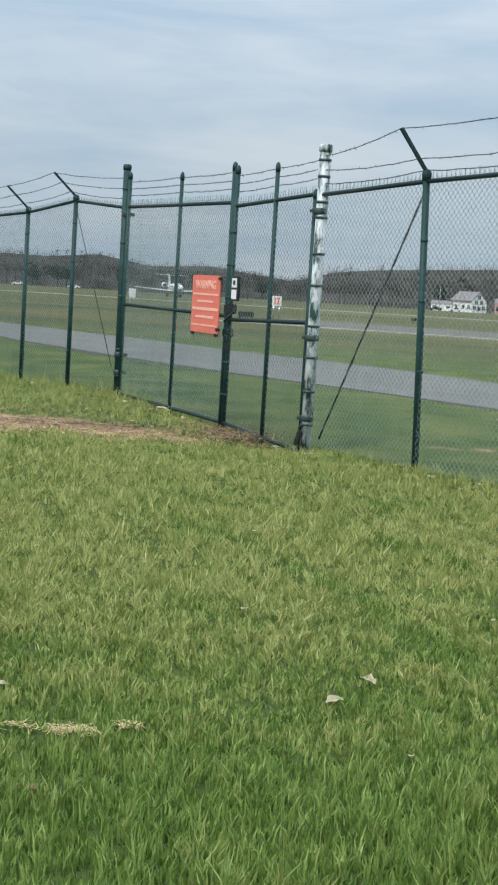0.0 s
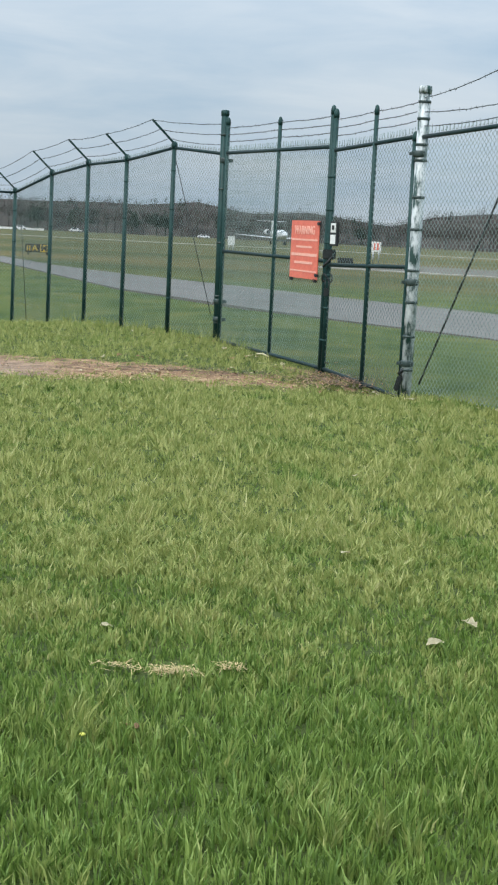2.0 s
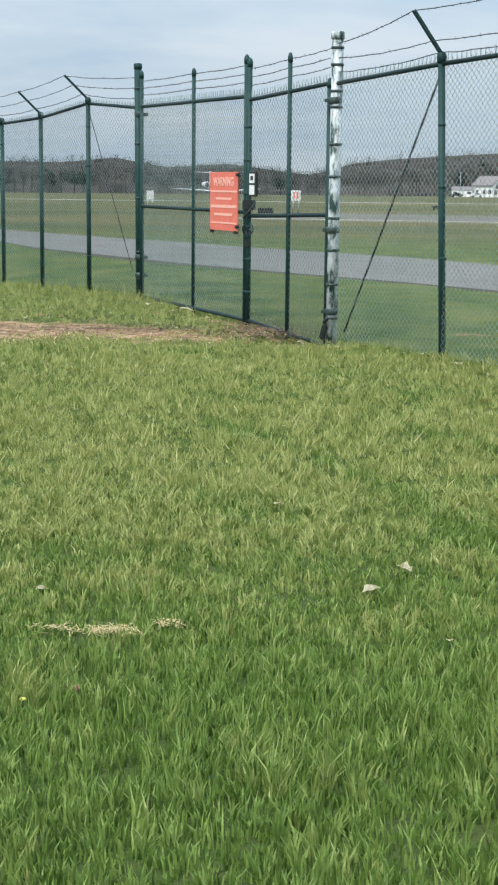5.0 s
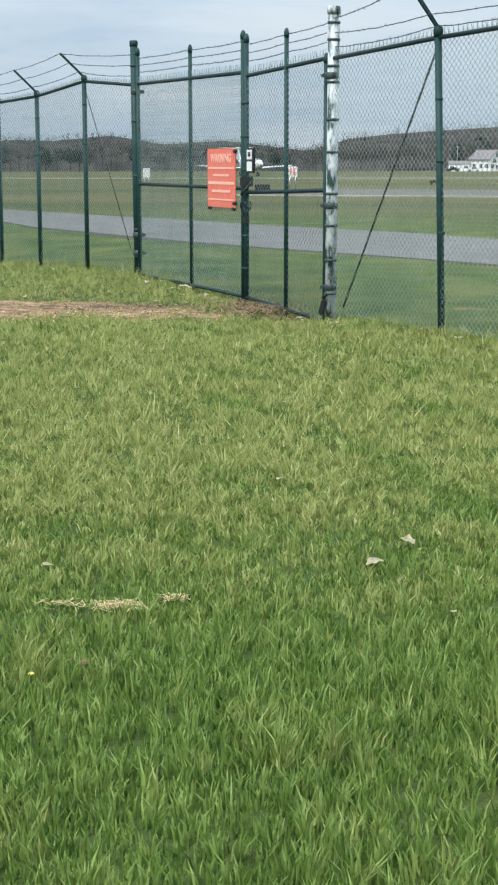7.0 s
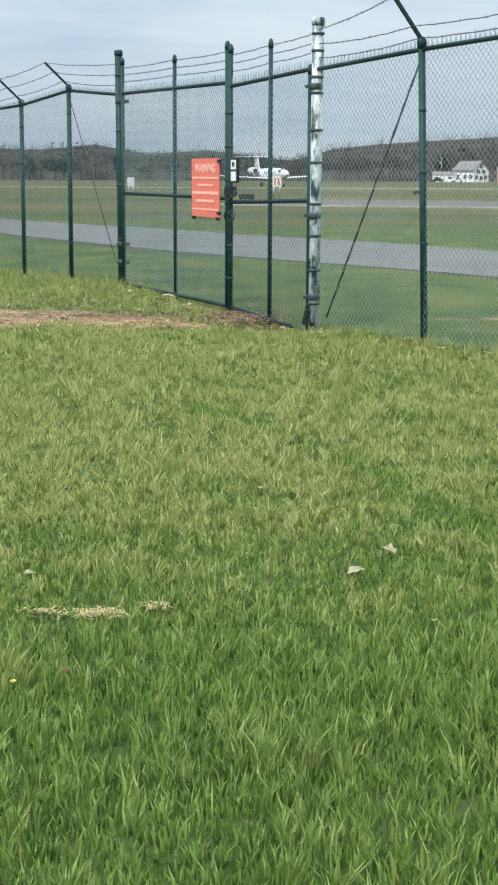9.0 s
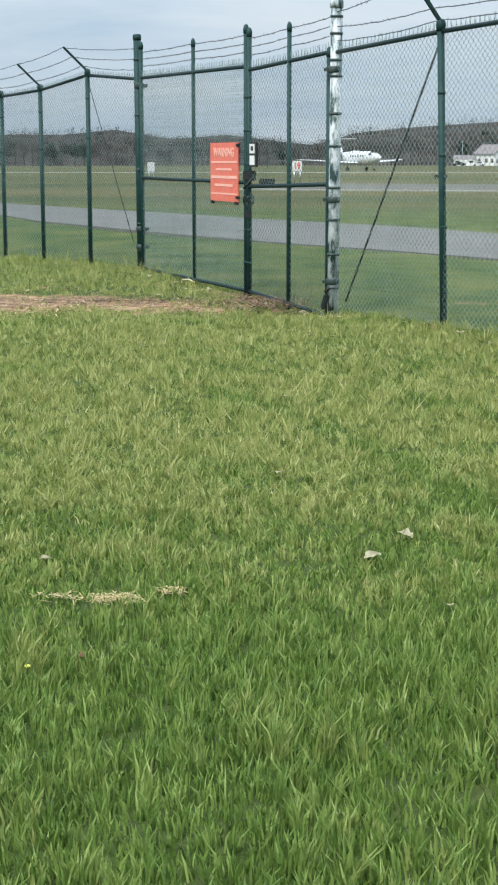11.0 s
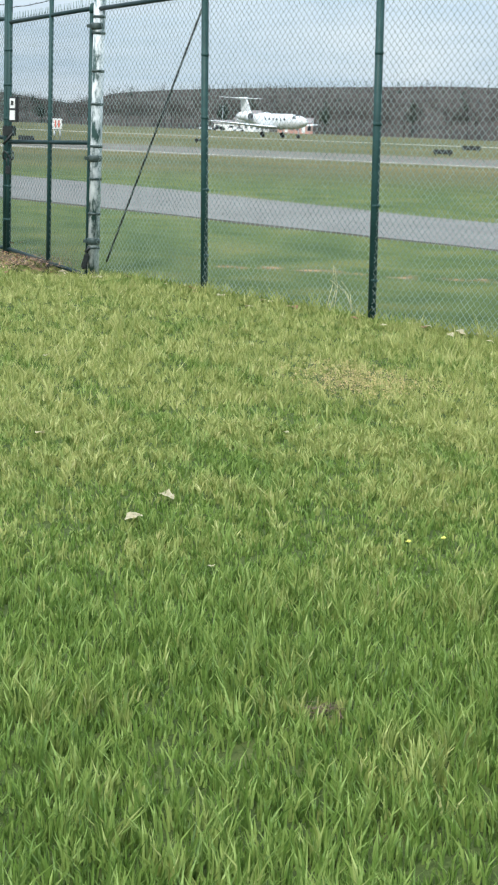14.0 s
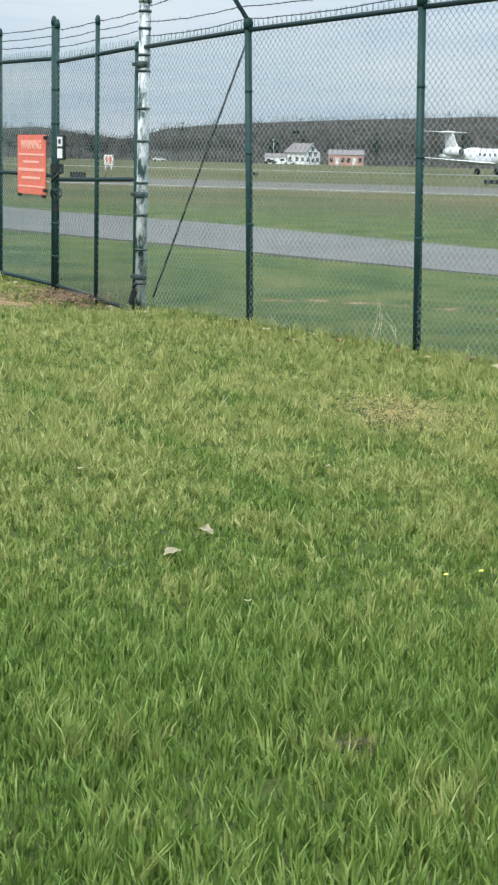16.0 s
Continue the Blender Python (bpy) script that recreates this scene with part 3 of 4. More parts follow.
def left_fence():
    f = thing("chain_link_fence")
    tagged(f, "long green chain-link fence with barbed wire running to a corner", "fence", "airport fence")
    tips = []
    pts = [Vector((*GPL, 2.82))]
    feet = [(GPL[0], GPL[1], 0.0)]
    out = Vector((-0.36, -0.10, 0.36))
    for (x, y), zt in zip(L, LTOP):
        gz = zt - 2.86
        p = post("post", (x, y, gz), (x, y, zt), 0.036, f, GREEN, cap=False)
        arm((x, y, zt + 0.04), Vector((x, y, zt + 0.04)) + out, p)
        bands((x, y, gz), (x, y, zt), 0.036, (gz + 0.5, gz + 1.2, gz + 1.9, gz + 2.5), p, GREEN)
        tips.append((x, y, zt + 0.04))
        pts.append(Vector((x, y, zt - 0.01)))
        feet.append((x, y, gz))
    # the run that turns at the corner
    cx, cy = L[-1]
    far = [(cx - 2.4, cy + 0.35), (cx - 4.8, cy + 0.7)]
    for x, y in far:
        zt, gz = 2.24, -0.62
        p = post("post", (x, y, gz), (x, y, zt), 0.036, f, GREEN, cap=False)
        arm((x, y, zt + 0.04), Vector((x, y, zt + 0.04)) + Vector((-0.1, -0.45, 0.45)), p)
        pts.append(Vector((x, y, zt - 0.01)))
        feet.append((x, y, gz))
    for a, b in zip(pts, pts[1:]):
        rail("top_rail", a, b, 0.024, f)
    for p, q, a, b in zip(feet, feet[1:], pts, pts[1:]):
        mesh_bay(p[:2], q[:2], p[2] + 0.03, a.z + 0.06, q[2] + 0.03, b.z + 0.05, f, spike=0.022)
    for s, k in enumerate((1.0, 0.62, 0.25)):
        row = [Vector((GPL[0], GPL[1], 3.26 - 0.15 * s))] + [Vector(t) + out * k for t in tips] + [Vector((x, y, 2.28)) + Vector((-0.1, -0.45, 0.45)) * k for x, y in far]
        for a, b in zip(row, row[1:]):
            barbed(a, b, f, 0.03, 20 + s)
    for a, b in (((-2.44, 21.87, 2.75), (-1.74, 21.02, 0.42)), ((-5.95, 27.8, 2.05), (-5.68, 27.3, -0.2))):
        bm = bmesh.new()
        tube(bm, a, b, 0.006, 8)
        part("brace_rod", bm, CHAIN, f, "thin dark diagonal truss rod")


right_fence()
gate_posts()
left_leaf = gate_leaf(GPL, GC, "wide green chain-link gate leaf topped with barbed wire", 0.46, (2.83, 2.765), (1.38, 1.376), 40, (0.04, 0.05), 0.545)
right_leaf = gate_leaf(GPR, GC, "narrow green chain-link gate leaf topped with barbed wire", 0.0, (2.81, 2.72), (1.385, 1.33), 60, (-0.075, 0.05), 0.475)


# ---------------------------------------------------------------- things on the gate
def frame_on(a, b):
    """A frame whose x runs from a to b on the level, y away from the viewer, z up, at a."""
    d = (Vector(b) - Vector(a)).normalized()
    y = Vector((-d.y, d.x, 0))
    m = Matrix((d, y, (0, 0, 1))).transposed().to_4x4()
    return Matrix.Translation(a) @ m


def text_bm(s, size):
    cu = bpy.data.curves.new("text", "FONT")
    cu.body, cu.size, cu.extrude, cu.offset = s, size, 0.0015, size * 0.03
    cu.align_x, cu.align_y = "CENTER", "CENTER"
    o = bpy.data.objects.new("text", cu)
    me = bpy.data.meshes.new_from_object(o)
    bm = bmesh.new()
    bm.from_mesh(me)
    bpy.data.objects.remove(o)
    bpy.data.curves.remove(cu)
    return bm


def warning_sign():
    """A red plate wired to the wide leaf."""
    s = thing("warning_sign")
    d = (Vector((*GC, 0)) - Vector((*GPL, 0))).normalized()
    a = Vector((-0.493, 17.697, 1.128)) - Vector((d.y, -d.x, 0)) * -0.035
    m = frame_on(a, a + d)
    w, h = 1.035, 0.735
    s.matrix_basis = m
    bm = bmesh.new()
    box(bm, (0, -0.006, 0), (w, 0.006, h), None, 0.003)
    part("plate", bm, SIGN_RED, s)
    bm = text_bm("WARNING", 0.155)
    bmesh.ops.transform(bm, matrix=Matrix.Translation((w * 0.5, -0.009, h * 0.83)) @ pose(0, 0, 0, 90, 0, 0) @ Matrix.Diagonal((1.02, 0.95, 1, 1)), verts=bm.verts)
    part("lettering", bm, SIGN_PALE, s, "pale heading on the red plate")
    for x0, x1, z0, z1 in ((0.04, 0.97, 0.655, 0.685), (0.22, 0.78, 0.53, 0.565), (0.04, 0.97, 0.39, 0.44), (0.17, 0.82, 0.255, 0.30), (0.03, 0.97, 0.12, 0.145)):
        bm = bmesh.new()
        box(bm, (w * x0, -0.010, h * z0), (w * x1, -0.0065, h * z1))
        part("print_bar", bm, SIGN_PALE, s)
    for x, z in ((0.06, -0.02), (0.93, -0.015), (0.97, 0.08), (0.985, 0.95)):
        bm = bmesh.new()
        box(bm, (w * x - 0.035, -0.02, h * z - 0.02), (w * x + 0.035, 0.02, h * z + 0.02), None, 0.006)
        part("clip", bm, BLACK, s, "black fixing clip")
    tagged(s, "faded red warning sign with pale print wired to the gate", "sign")


warning_sign()


def notice_panel():
    """A small black and white panel by the meeting uprights."""
    s = thing("notice_panel")
    d = (Vector((*GPR, 0)) - Vector((*GC, 0))).normalized()
    m = frame_on(Vector((-0.03, 16.37, 1.565)), Vector((-0.03, 16.37, 1.565)) + d)
    s.matrix_basis = m
    w, h = 0.20, 0.295
    bm = bmesh.new()
    box(bm, (0, -0.02, 0), (w, 0.008, h), None, 0.006)
    part("housing", bm, BLACK, s)
    for x0, x1, z0, z1 in ((0.12, 0.80, 0.55, 0.93), (0.12, 0.80, 0.08, 0.46)):
        bm = bmesh.new()
        box(bm, (w * x0, -0.024, h * z0), (w * x1, -0.0195, h * z1))
        part("white_face", bm, OFFWHITE, s)
    bm = bmesh.new()
    box(bm, (w * 0.3, -0.027, h * 0.66), (w * 0.62, -0.0235, h * 0.84))
    part("print_bar", bm, BLACK, s)
    tagged(s, "small black and white panel fixed to the gate uprights", "panel")


notice_panel()


def chain_and_lock():
    c = thing("lock_chain", (GC[0] + 0.01, GC[1] - 0.06, 0))
    for k in range(16):
        a = k / 16 * 2 * math.pi
        bm = bmesh.new()
        p = Vector((math.cos(a) * 0.062, math.sin(a) * 0.05 - 0.02, 1.17 + 0.05 * math.sin(a * 2)))
        q = Vector((math.cos(a + 0.42) * 0.062, math.sin(a + 0.42) * 0.05 - 0.02, 1.17 + 0.05 * math.sin(a * 2 + 0.84)))
        tube(bm, p, q, 0.010, 6)
        part("link", bm, CHAIN, c)
    bm = bmesh.new()
    box(bm, (-0.035, -0.13, 0.95), (0.03, -0.095, 1.05), None, 0.008)
    tube(bm, (-0.02, -0.11, 1.05), (-0.02, -0.10, 1.14), 0.007, 6)
    tube(bm, (0.02, -0.11, 1.05), (0.02, -0.10, 1.14), 0.007, 6)
    part("padlock", bm, CHAIN, c, "dark padlock")
    bm = bmesh.new()
    box(bm, (-0.07, -0.06, 1.40), (0.09, 0.0, 1.52), None, 0.01)
    tube(bm, (-0.06, -0.05, 1.30), (0.07, -0.05, 1.46), 0.016, 8)
    part("latch", bm, CHAIN, c, "dark fork latch")
    tagged(c, "dark steel chain and padlock round the meeting gate uprights", "chain")


chain_and_lock()


# ---------------------------------------------------------------- airfield things
def info_sign(name, x, y, w, h, panels, label, text="", rz=0.0, legs=2):
    """A low lit-type airfield sign: box body on short legs, with coloured faces."""
    s = thing(name, (x, y, 0), rz)
    bm = bmesh.new()
    box(bm, (-w / 2, -0.12, 0.12), (w / 2, 0.12, 0.12 + h), None, 0.03)
    part("housing", bm, BLACK, s)
    for k in range(legs):
        bm = bmesh.new()
        px = -w * 0.38 + w * 0.76 * k / max(1, legs - 1)
        tube(bm, (px, 0, 0), (px, 0, 0.14), 0.04, 8)
        part("leg", bm, CHAIN, s)
    for x0, x1, mat in panels:
        bm = bmesh.new()
        box(bm, (w * x0 - w / 2, -0.135, 0.12 + h * 0.07), (w * x1 - w / 2, -0.118, 0.12 + h * 0.93))
        part("face", bm, mat, s)
    return tagged(s, label, "sign", "airfield signs")


s = info_sign("airfield_sign", -13.9, 76.5, 1.25, 0.42, [(0.02, 0.60, BLACK), (0.62, 0.98, YELLOW)], "low black and yellow taxiway sign on the turf")
for txt, px, mat in (("A", -0.12, YELLOW), ("M", 0.34, BLACK)):
    bm = text_bm(txt, 0.40)
    bmesh.ops.transform(bm, matrix=pose(px, -0.142, 0.33, 90, 0, 0), verts=bm.verts)
    part("letter", bm, mat, s)
for px in (-0.50, -0.38, 0.54):
    bm = bmesh.new()
    box(bm, (px - 0.03, -0.145, 0.2), (px + 0.03, -0.136, 0.46))
    part("print_bar", bm, YELLOW if px < 0 else BLACK, s)
s = info_sign("airfield_sign", 1.95, 90.0, 0.92, 0.30, [(0.03, 0.3, BLACK), (0.33, 0.97, BLACK)], "low dark sign seen from behind on the turf")
s = info_sign("airfield_sign", 15.7, 117.0, 0.95, 0.2, [(0.03, 0.97, BLACK)], "low dark sign seen from behind on the turf")
s = info_sign("airfield_sign", 29.4, 99.0, 1.25, 0.28, [(0.02, 0.24, BLACK), (0.26, 0.49, BLACK), (0.51, 0.74, BLACK), (0.76, 0.98, BLACK)], "low dark four-panel sign beside the runway", rz=-8)


s = info_sign("airfield_sign", 39.4, 125.0, 1.5, 0.34, [(0.02, 0.49, BLACK), (0.51, 0.98, BLACK)], "low dark two-panel sign beside the runway", rz=-8)


def marker_board(x, y, w, z0, z1, label, red=True):
    b = thing("marker_board", (x, y, 0))
    for px in (-w * 0.3, w * 0.3):
        bm = bmesh.new()
        tube(bm, (px, 0, 0), (px, 0, z0 + 0.1), 0.04, 8)
        part("leg", bm, METAL, b)
    bm = bmesh.new()
    box(bm, (-w / 2, -0.06, z0), (w / 2, 0.06, z1), None, 0.02)
    part("board", bm, OFFWHITE, b)
    if red:
        for px, w2 in ((-w * 0.20, 0.07), (w * 0.16, 0.10)):
            bm = bmesh.new()
            box(bm, (px - w * w2, -0.075, z0 + (z1 - z0) * 0.2), (px + w * w2, -0.058, z1 - (z1 - z0) * 0.15))
            part("numeral_bar", bm, SIGN_RED, b)
    return tagged(b, label, "sign", "airfield signs")


marker_board(4.15, 100.0, 0.62, 0.75, 1.42, "white distance board with red marks on the turf")
marker_board(-6.35, 122.0, 0.55, 0.55, 1.25, "small white equipment box on legs on the turf", red=False)


def far_house(x, y):
    """A white gabled farmhouse with a lower wing."""
    h = thing("farmhouse", (x, y, float(ground_z(x, y))), 33)
    w, d, e, r = 5.2, 7.2, 3.0, 5.0
    bm = bmesh.new()
    v = [bm.verts.new(p) for p in ((-w / 2, 0, 0), (w / 2, 0, 0), (w / 2, 0, e), (0, 0, r), (-w / 2, 0, e), (-w / 2, d, 0), (w / 2, d, 0), (w / 2, d, e), (0, d, r), (-w / 2, d, e))]
    for q in ((0, 1, 2, 3, 4), (9, 8, 7, 6, 5), (1, 6, 7, 2), (0, 4, 9, 5)):
        bm.faces.new([v[i] for i in q])
    part("wall", bm, CLAPBOARD, h)
    bm = bmesh.new()
    for sgn in (-1, 1):
        m = Matrix()
        a, b = Vector((0, -0.4, r + 0.12)), Vector((sgn * (w / 2 + 0.45), -0.4, e - 0.2))
        n = Vector((0, d + 0.8, 0))
        t = Vector((0, 0, 0.18))
        q = [bm.verts.new(p) for p in (a, b, b + n, a + n, a + t, b + t, b + n + t, a + n + t)]
        for i in ((0, 1, 2, 3), (7, 6, 5, 4), (0, 4, 5, 1), (1, 5, 6, 2), (2, 6, 7, 3), (3, 7, 4, 0)):
            bm.faces.new([q[k] for k in i])
    part("roof", bm, ROOF_GREY, h, "grey shingle roof")
    for wx, wz, face in ((-1.5, 0.7, 0), (0.1, 0.5, 0), (1.6, 0.7, 0), (-0.9, 2.1, 0), (0.9, 2.1, 0), (0, 3.4, 0), (1.6, 0.8, 1), (4.2, 0.8, 1), (6.3, 0.8, 1)):
        m = Matrix() if face == 0 else Matrix.Translation((-w / 2, d, 0)) @ pose(0, 0, 0, 0, 0, -90)
        bm = bmesh.new()
        box(bm, (wx - 0.46, -0.06, wz), (wx + 0.46, 0.02, wz + 1.0), m)
        win = part("window", bm, GLASS_DARK, h)
        for lo, hi in (((-0.54, -0.1, -0.08), (0.54, -0.05, 0.0)), ((-0.54, -0.1, 1.0), (0.54, -0.05, 1.08)), ((-0.025, -0.1, 0), (0.025, -0.06, 1.0))):
            bm = bmesh.new()
            box(bm, (wx + lo[0], lo[1], wz + lo[2]), (wx + hi[0], hi[1], wz + hi[2]), m)
            part("frame", bm, CLAPBOARD, win)
    return tagged(h, "white gabled wooden farmhouse with grey roof far off", "house", "far houses")


def far_row(name, x, y, w, h, d, wall, label, bays):
    b = thing(name, (x, y, float(ground_z(x, y))), -14)
    bm = bmesh.new()
    box(bm, (-w / 2, 0, 0), (w / 2, d, h))
    part("wall", bm, wall, b)
    bm = bmesh.new()
    v = [bm.verts.new(p) for p in ((-w / 2 - 0.3, -0.3, h), (w / 2 + 0.3, -0.3, h), (w / 2 + 0.3, d / 2, h + d * 0.22), (-w / 2 - 0.3, d / 2, h + d * 0.22), (-w / 2 - 0.3, d + 0.3, h), (w / 2 + 0.3, d + 0.3, h))]
    for i in ((0, 1, 2, 3), (3, 2, 5, 4), (0, 3, 4), (1, 5, 2)):
        bm.faces.new([v[k] for k in i])
    part("roof", bm, ROOF_GREY, b)
    for k in range(bays):
        px = -w / 2 + w * (k + 0.5) / bays
        bm = bmesh.new()
        box(bm, (px - w / bays * 0.28, -0.08, 0.3 if k % 3 == 1 else 1.1), (px + w / bays * 0.28, 0.02, h * 0.72))
        part("door" if k % 3 == 1 else "window", bm, OFFWHITE if k % 3 == 1 else GLASS_DARK, b)
    return tagged(b, label, "house", "far houses")


FH = 573.0


def enlarged(ob, k):
    """The same thing, larger by k about its base."""
    for o in ob.children_recursive:
        o.data.transform(Matrix.Scale(k, 4))
    return ob


enlarged(far_house(98.7, FH), 1.45)
far_row("brick_house", 110.2, FH - 4, 12.5, 3.8, 8.5, BRICK_RED, "low red brick house with pale doors far off", 6)
far_row("shed", 85.8, FH + 6, 7.6, 2.5, 6, CLAPBOARD, "small white shed beside the farmhouse far off", 3)


def low_wall(x0, x1, y, h):
    w = thing("low_wall", ((x0 + x1) / 2, y, float(ground_z(0, y))))
    k = (x1 - x0) / 2
    bm = bmesh.new()
    box(bm, (-k, -0.2, -0.2), (k, 0.2, h), None, 0.05)
    part("panel", bm, OFFWHITE, w)
    bm = bmesh.new()
    box(bm, (-k - 0.1, -0.3, h), (k + 0.1, 0.3, h + 0.12), None, 0.03)
    part("coping", bm, CONCRETE, w)
    return tagged(w, "long low pale wall by the far woods", "wall")


low_wall(-190, -95, FH - 10, 0.75)


def far_pole(x, y, h):
    p = thing("light_pole", (x, y, float(ground_z(x, y))))
    bm = bmesh.new()
    tube(bm, (0, 0, 0), (0, 0, h), 0.12, 8, 0.07)
    part("pole", bm, METAL, p)
    bm = bmesh.new()
    box(bm, (-0.5, -0.15, h - 0.1), (0.5, 0.15, h + 0.15), None, 0.04)
    part("lamp_head", bm, METAL, p)
    return tagged(p, "slim grey light pole before the far woods", "pole")


far_pole(83.0, FH - 8, 8.6)


def parked_car(x, y, rz, mat, label):
    c = thing("parked_car", (x, y, float(ground_z(x, y))), rz)
    bm = bmesh.new()
    prof = [(-2.2, 0.35), (-2.25, 0.8), (-1.3, 0.95), (-0.7, 1.45), (0.9, 1.48), (1.7, 0.98), (2.2, 0.85), (2.25, 0.35)]
    a = [bm.verts.new((px, -0.85, pz)) for px, pz in prof]
    b = [bm.verts.new((px, 0.85, pz)) for px, pz in prof]
    bm.faces.new(a)
    bm.faces.new(b[::-1])
    for k in range(len(prof)):
        j = (k + 1) % len(prof)
        bm.faces.new((a[j], a[k], b[k], b[j]))
    part("body", bm, mat, c)
    bm = bmesh.new()
    box(bm, (-0.75, -0.87, 1.0), (1.0, 0.87, 1.38))
    part("window", bm, GLASS_DARK, c)
    for wx in (-1.4, 1.4):
        for wy in (-0.86, 0.66):
            bm = bmesh.new()
            tube(bm, (wx, wy, 0.33), (wx, wy + 0.2, 0.33), 0.33, 12)
            part("wheel", bm, RUBBER, c)
    return tagged(c, label, "car", "parked cars")


parked_car(89.0, FH - 7, 5, WHITE_PAINT, "white car parked beside the far shed")
parked_car(82.0, FH - 6, 12, RUBBER, "dark car parked beside the far shed")
strip("road_behind", [(-600, 552), (600, 552)], [(-600, 560), (600, 560)], -1.62, ASPHALT, "grey road along the foot of the far woods")
ROAD_CARS = [(parked_car(0, 556, 180, WHITE_PAINT, "white car driving along the road before the far woods"), x0) for x0 in (-67.5, -48.0, -2.5, 318.0)]
for moving, _ in ROAD_CARS:
    moving.name = "moving_car"


# ---------------------------------------------------------------- the jet
def jet():
    """A white T-tailed business jet. Its nose points along +x; the origin lies on the ground under the tail's top."""
    j = thing("business_jet")
    tagged(j, "white T-tailed business jet rolling along the runway", "aircraft")
    lay = pose(0, 0, 0, 0, 90, 0)
    ZC = 1.95
    bm = bmesh.new()
    lathe(bm, [(0.16, -1.6), (0.38, -0.6), (0.68, 1.2), (0.88, 3.2), (0.93, 5.0), (0.93, 9.9), (0.86, 11.2), (0.66, 12.3), (0.36, 13.2), (0.08, 13.6)], 24, Matrix.Translation((0, 0, ZC)) @ lay)
    part("fuselage", bm, WHITE_PAINT, j)

    def slab(name, root, tip, mirror, mat=WHITE_PAINT, parent=j):
        """A tapered aerofoil from (x0, x1, y, z, thick) to the same at the tip."""
        bm = bmesh.new()
        rows = []
        for x0, x1, y, z, t in (root, tip):
            y *= mirror
            rows.append([bm.verts.new(p) for p in ((x0, y, z), (x0 + (x1 - x0) * 0.35, y, z + t), (x1 - (x1 - x0) * 0.12, y, z + t * 0.8), (x1, y, z), (x1 - (x1 - x0) * 0.12, y, z - t * 0.6), (x0 + (x1 - x0) * 0.35, y, z - t * 0.6))])
        a, b = rows
        n = len(a)
        for k in range(n):
            bm.faces.new((a[k], a[(k + 1) % n], b[(k + 1) % n], b[k]))
        bm.faces.new(a[::-1])
        bm.faces.new(b)
        bmesh.ops.recalc_face_normals(bm, faces=bm.faces)
        return part(name, bm, mat, parent)

    for s in (-1, 1):
        w = slab("wing", (4.6, 8.3, 0.4, 1.22, 0.20), (3.3, 4.7, 8.2, 1.72, 0.07), s)
        bm = bmesh.new()
        box(bm, (3.2, s * 8.2 - 0.05, 1.70), (4.5, s * 8.2 + 0.05, 1.78), None, 0.02)
        part("wing_tip", bm, METAL, w)
        slab("tailplane", (-1.15, 0.45, 0.0, 4.66, 0.08), (-1.45, -0.55, 3.1, 4.72, 0.04), s)
        bm = bmesh.new()
        lathe(bm, [(0.40, 0.0), (0.52, 0.25), (0.56, 1.2), (0.50, 2.1), (0.34, 2.7)], 18, Matrix.Translation((3.6, s * 1.55, 2.45)) @ pose(0, 0, 0, 0, -90, 0))
        e = part("engine", bm, WHITE_PAINT, j, "white engine nacelle")
        bm = bmesh.new()
        tube(bm, (3.55, s * 1.55, 2.45), (3.63, s * 1.55, 2.45), 0.40, 18)
        part("intake", bm, ENGINE_DARK, e, "dark intake")
        bm = bmesh.new()
        tube(bm, (0.82, s * 1.55, 2.45), (0.93, s * 1.55, 2.45), 0.30, 18)
        part("exhaust", bm, ENGINE_DARK, e, "dark exhaust")
        bm = bmesh.new()
        box(bm, (1.6, min(s * 0.6, s * 1.2), 2.38), (3.0, max(s * 0.6, s * 1.2), 2.5), None, 0.03)
        part("pylon", bm, WHITE_PAINT, j)
        for k in range(6):
            bm = bmesh.new()
            lathe(bm, [(0.16, -0.015), (0.17, 0.0), (0.16, 0.015)], 12, Matrix.Translation((6.0 + 0.8 * k, s * 0.915, ZC + 0.26)) @ pose(0, 0, 0, 90, 0, 0))
            part("cabin_window", bm, GLASS_DARK, j)
        g = None
        bm = bmesh.new()
        tube(bm, (6.3, s * 1.5, 1.2), (6.3, s * 1.5, 0.35), 0.07, 8)
        g = part("main_gear", bm, METAL, j)
        bm = bmesh.new()
        tube(bm, (6.3, s * 1.5 - 0.14, 0.33), (6.3, s * 1.5 + 0.14, 0.33), 0.33, 16)
        part("wheel", bm, RUBBER, g)
    bm = bmesh.new()
    v = [bm.verts.new((x, y, z)) for y in (-0.09, 0.09) for x, z in ((-0.6, 2.1), (2.6, 2.5), (1.5, 2.75), (0.35, 4.62), (-0.9, 4.62))]
    for i in ((0, 1, 2, 3, 4), (9, 8, 7, 6, 5), (0, 5, 6, 1), (1, 6, 7, 2), (2, 7, 8, 3), (3, 8, 9, 4), (4, 9, 5, 0)):
        bm.faces.new([v[k] for k in i])
    bmesh.ops.recalc_face_normals(bm, faces=bm.faces)
    part("fin", bm, WHITE_PAINT, j)
    bm = bmesh.new()
    lathe(bm, [(0.06, -1.9), (0.16, -1.2), (0.16, 0.3), (0.05, 0.9)], 10, Matrix.Translation((0, 0, 4.66)) @ lay)
    part("tail_bullet", bm, WHITE_PAINT, j)
    bm = bmesh.new()
    tube(bm, (11.7, 0, 1.3), (11.7, 0, 0.3), 0.06, 8)
    g = part("nose_gear", bm, METAL, j)
    bm = bmesh.new()
    tube(bm, (11.7, -0.1, 0.26), (11.7, 0.1, 0.26), 0.26, 16)
    part("wheel", bm, RUBBER, g)
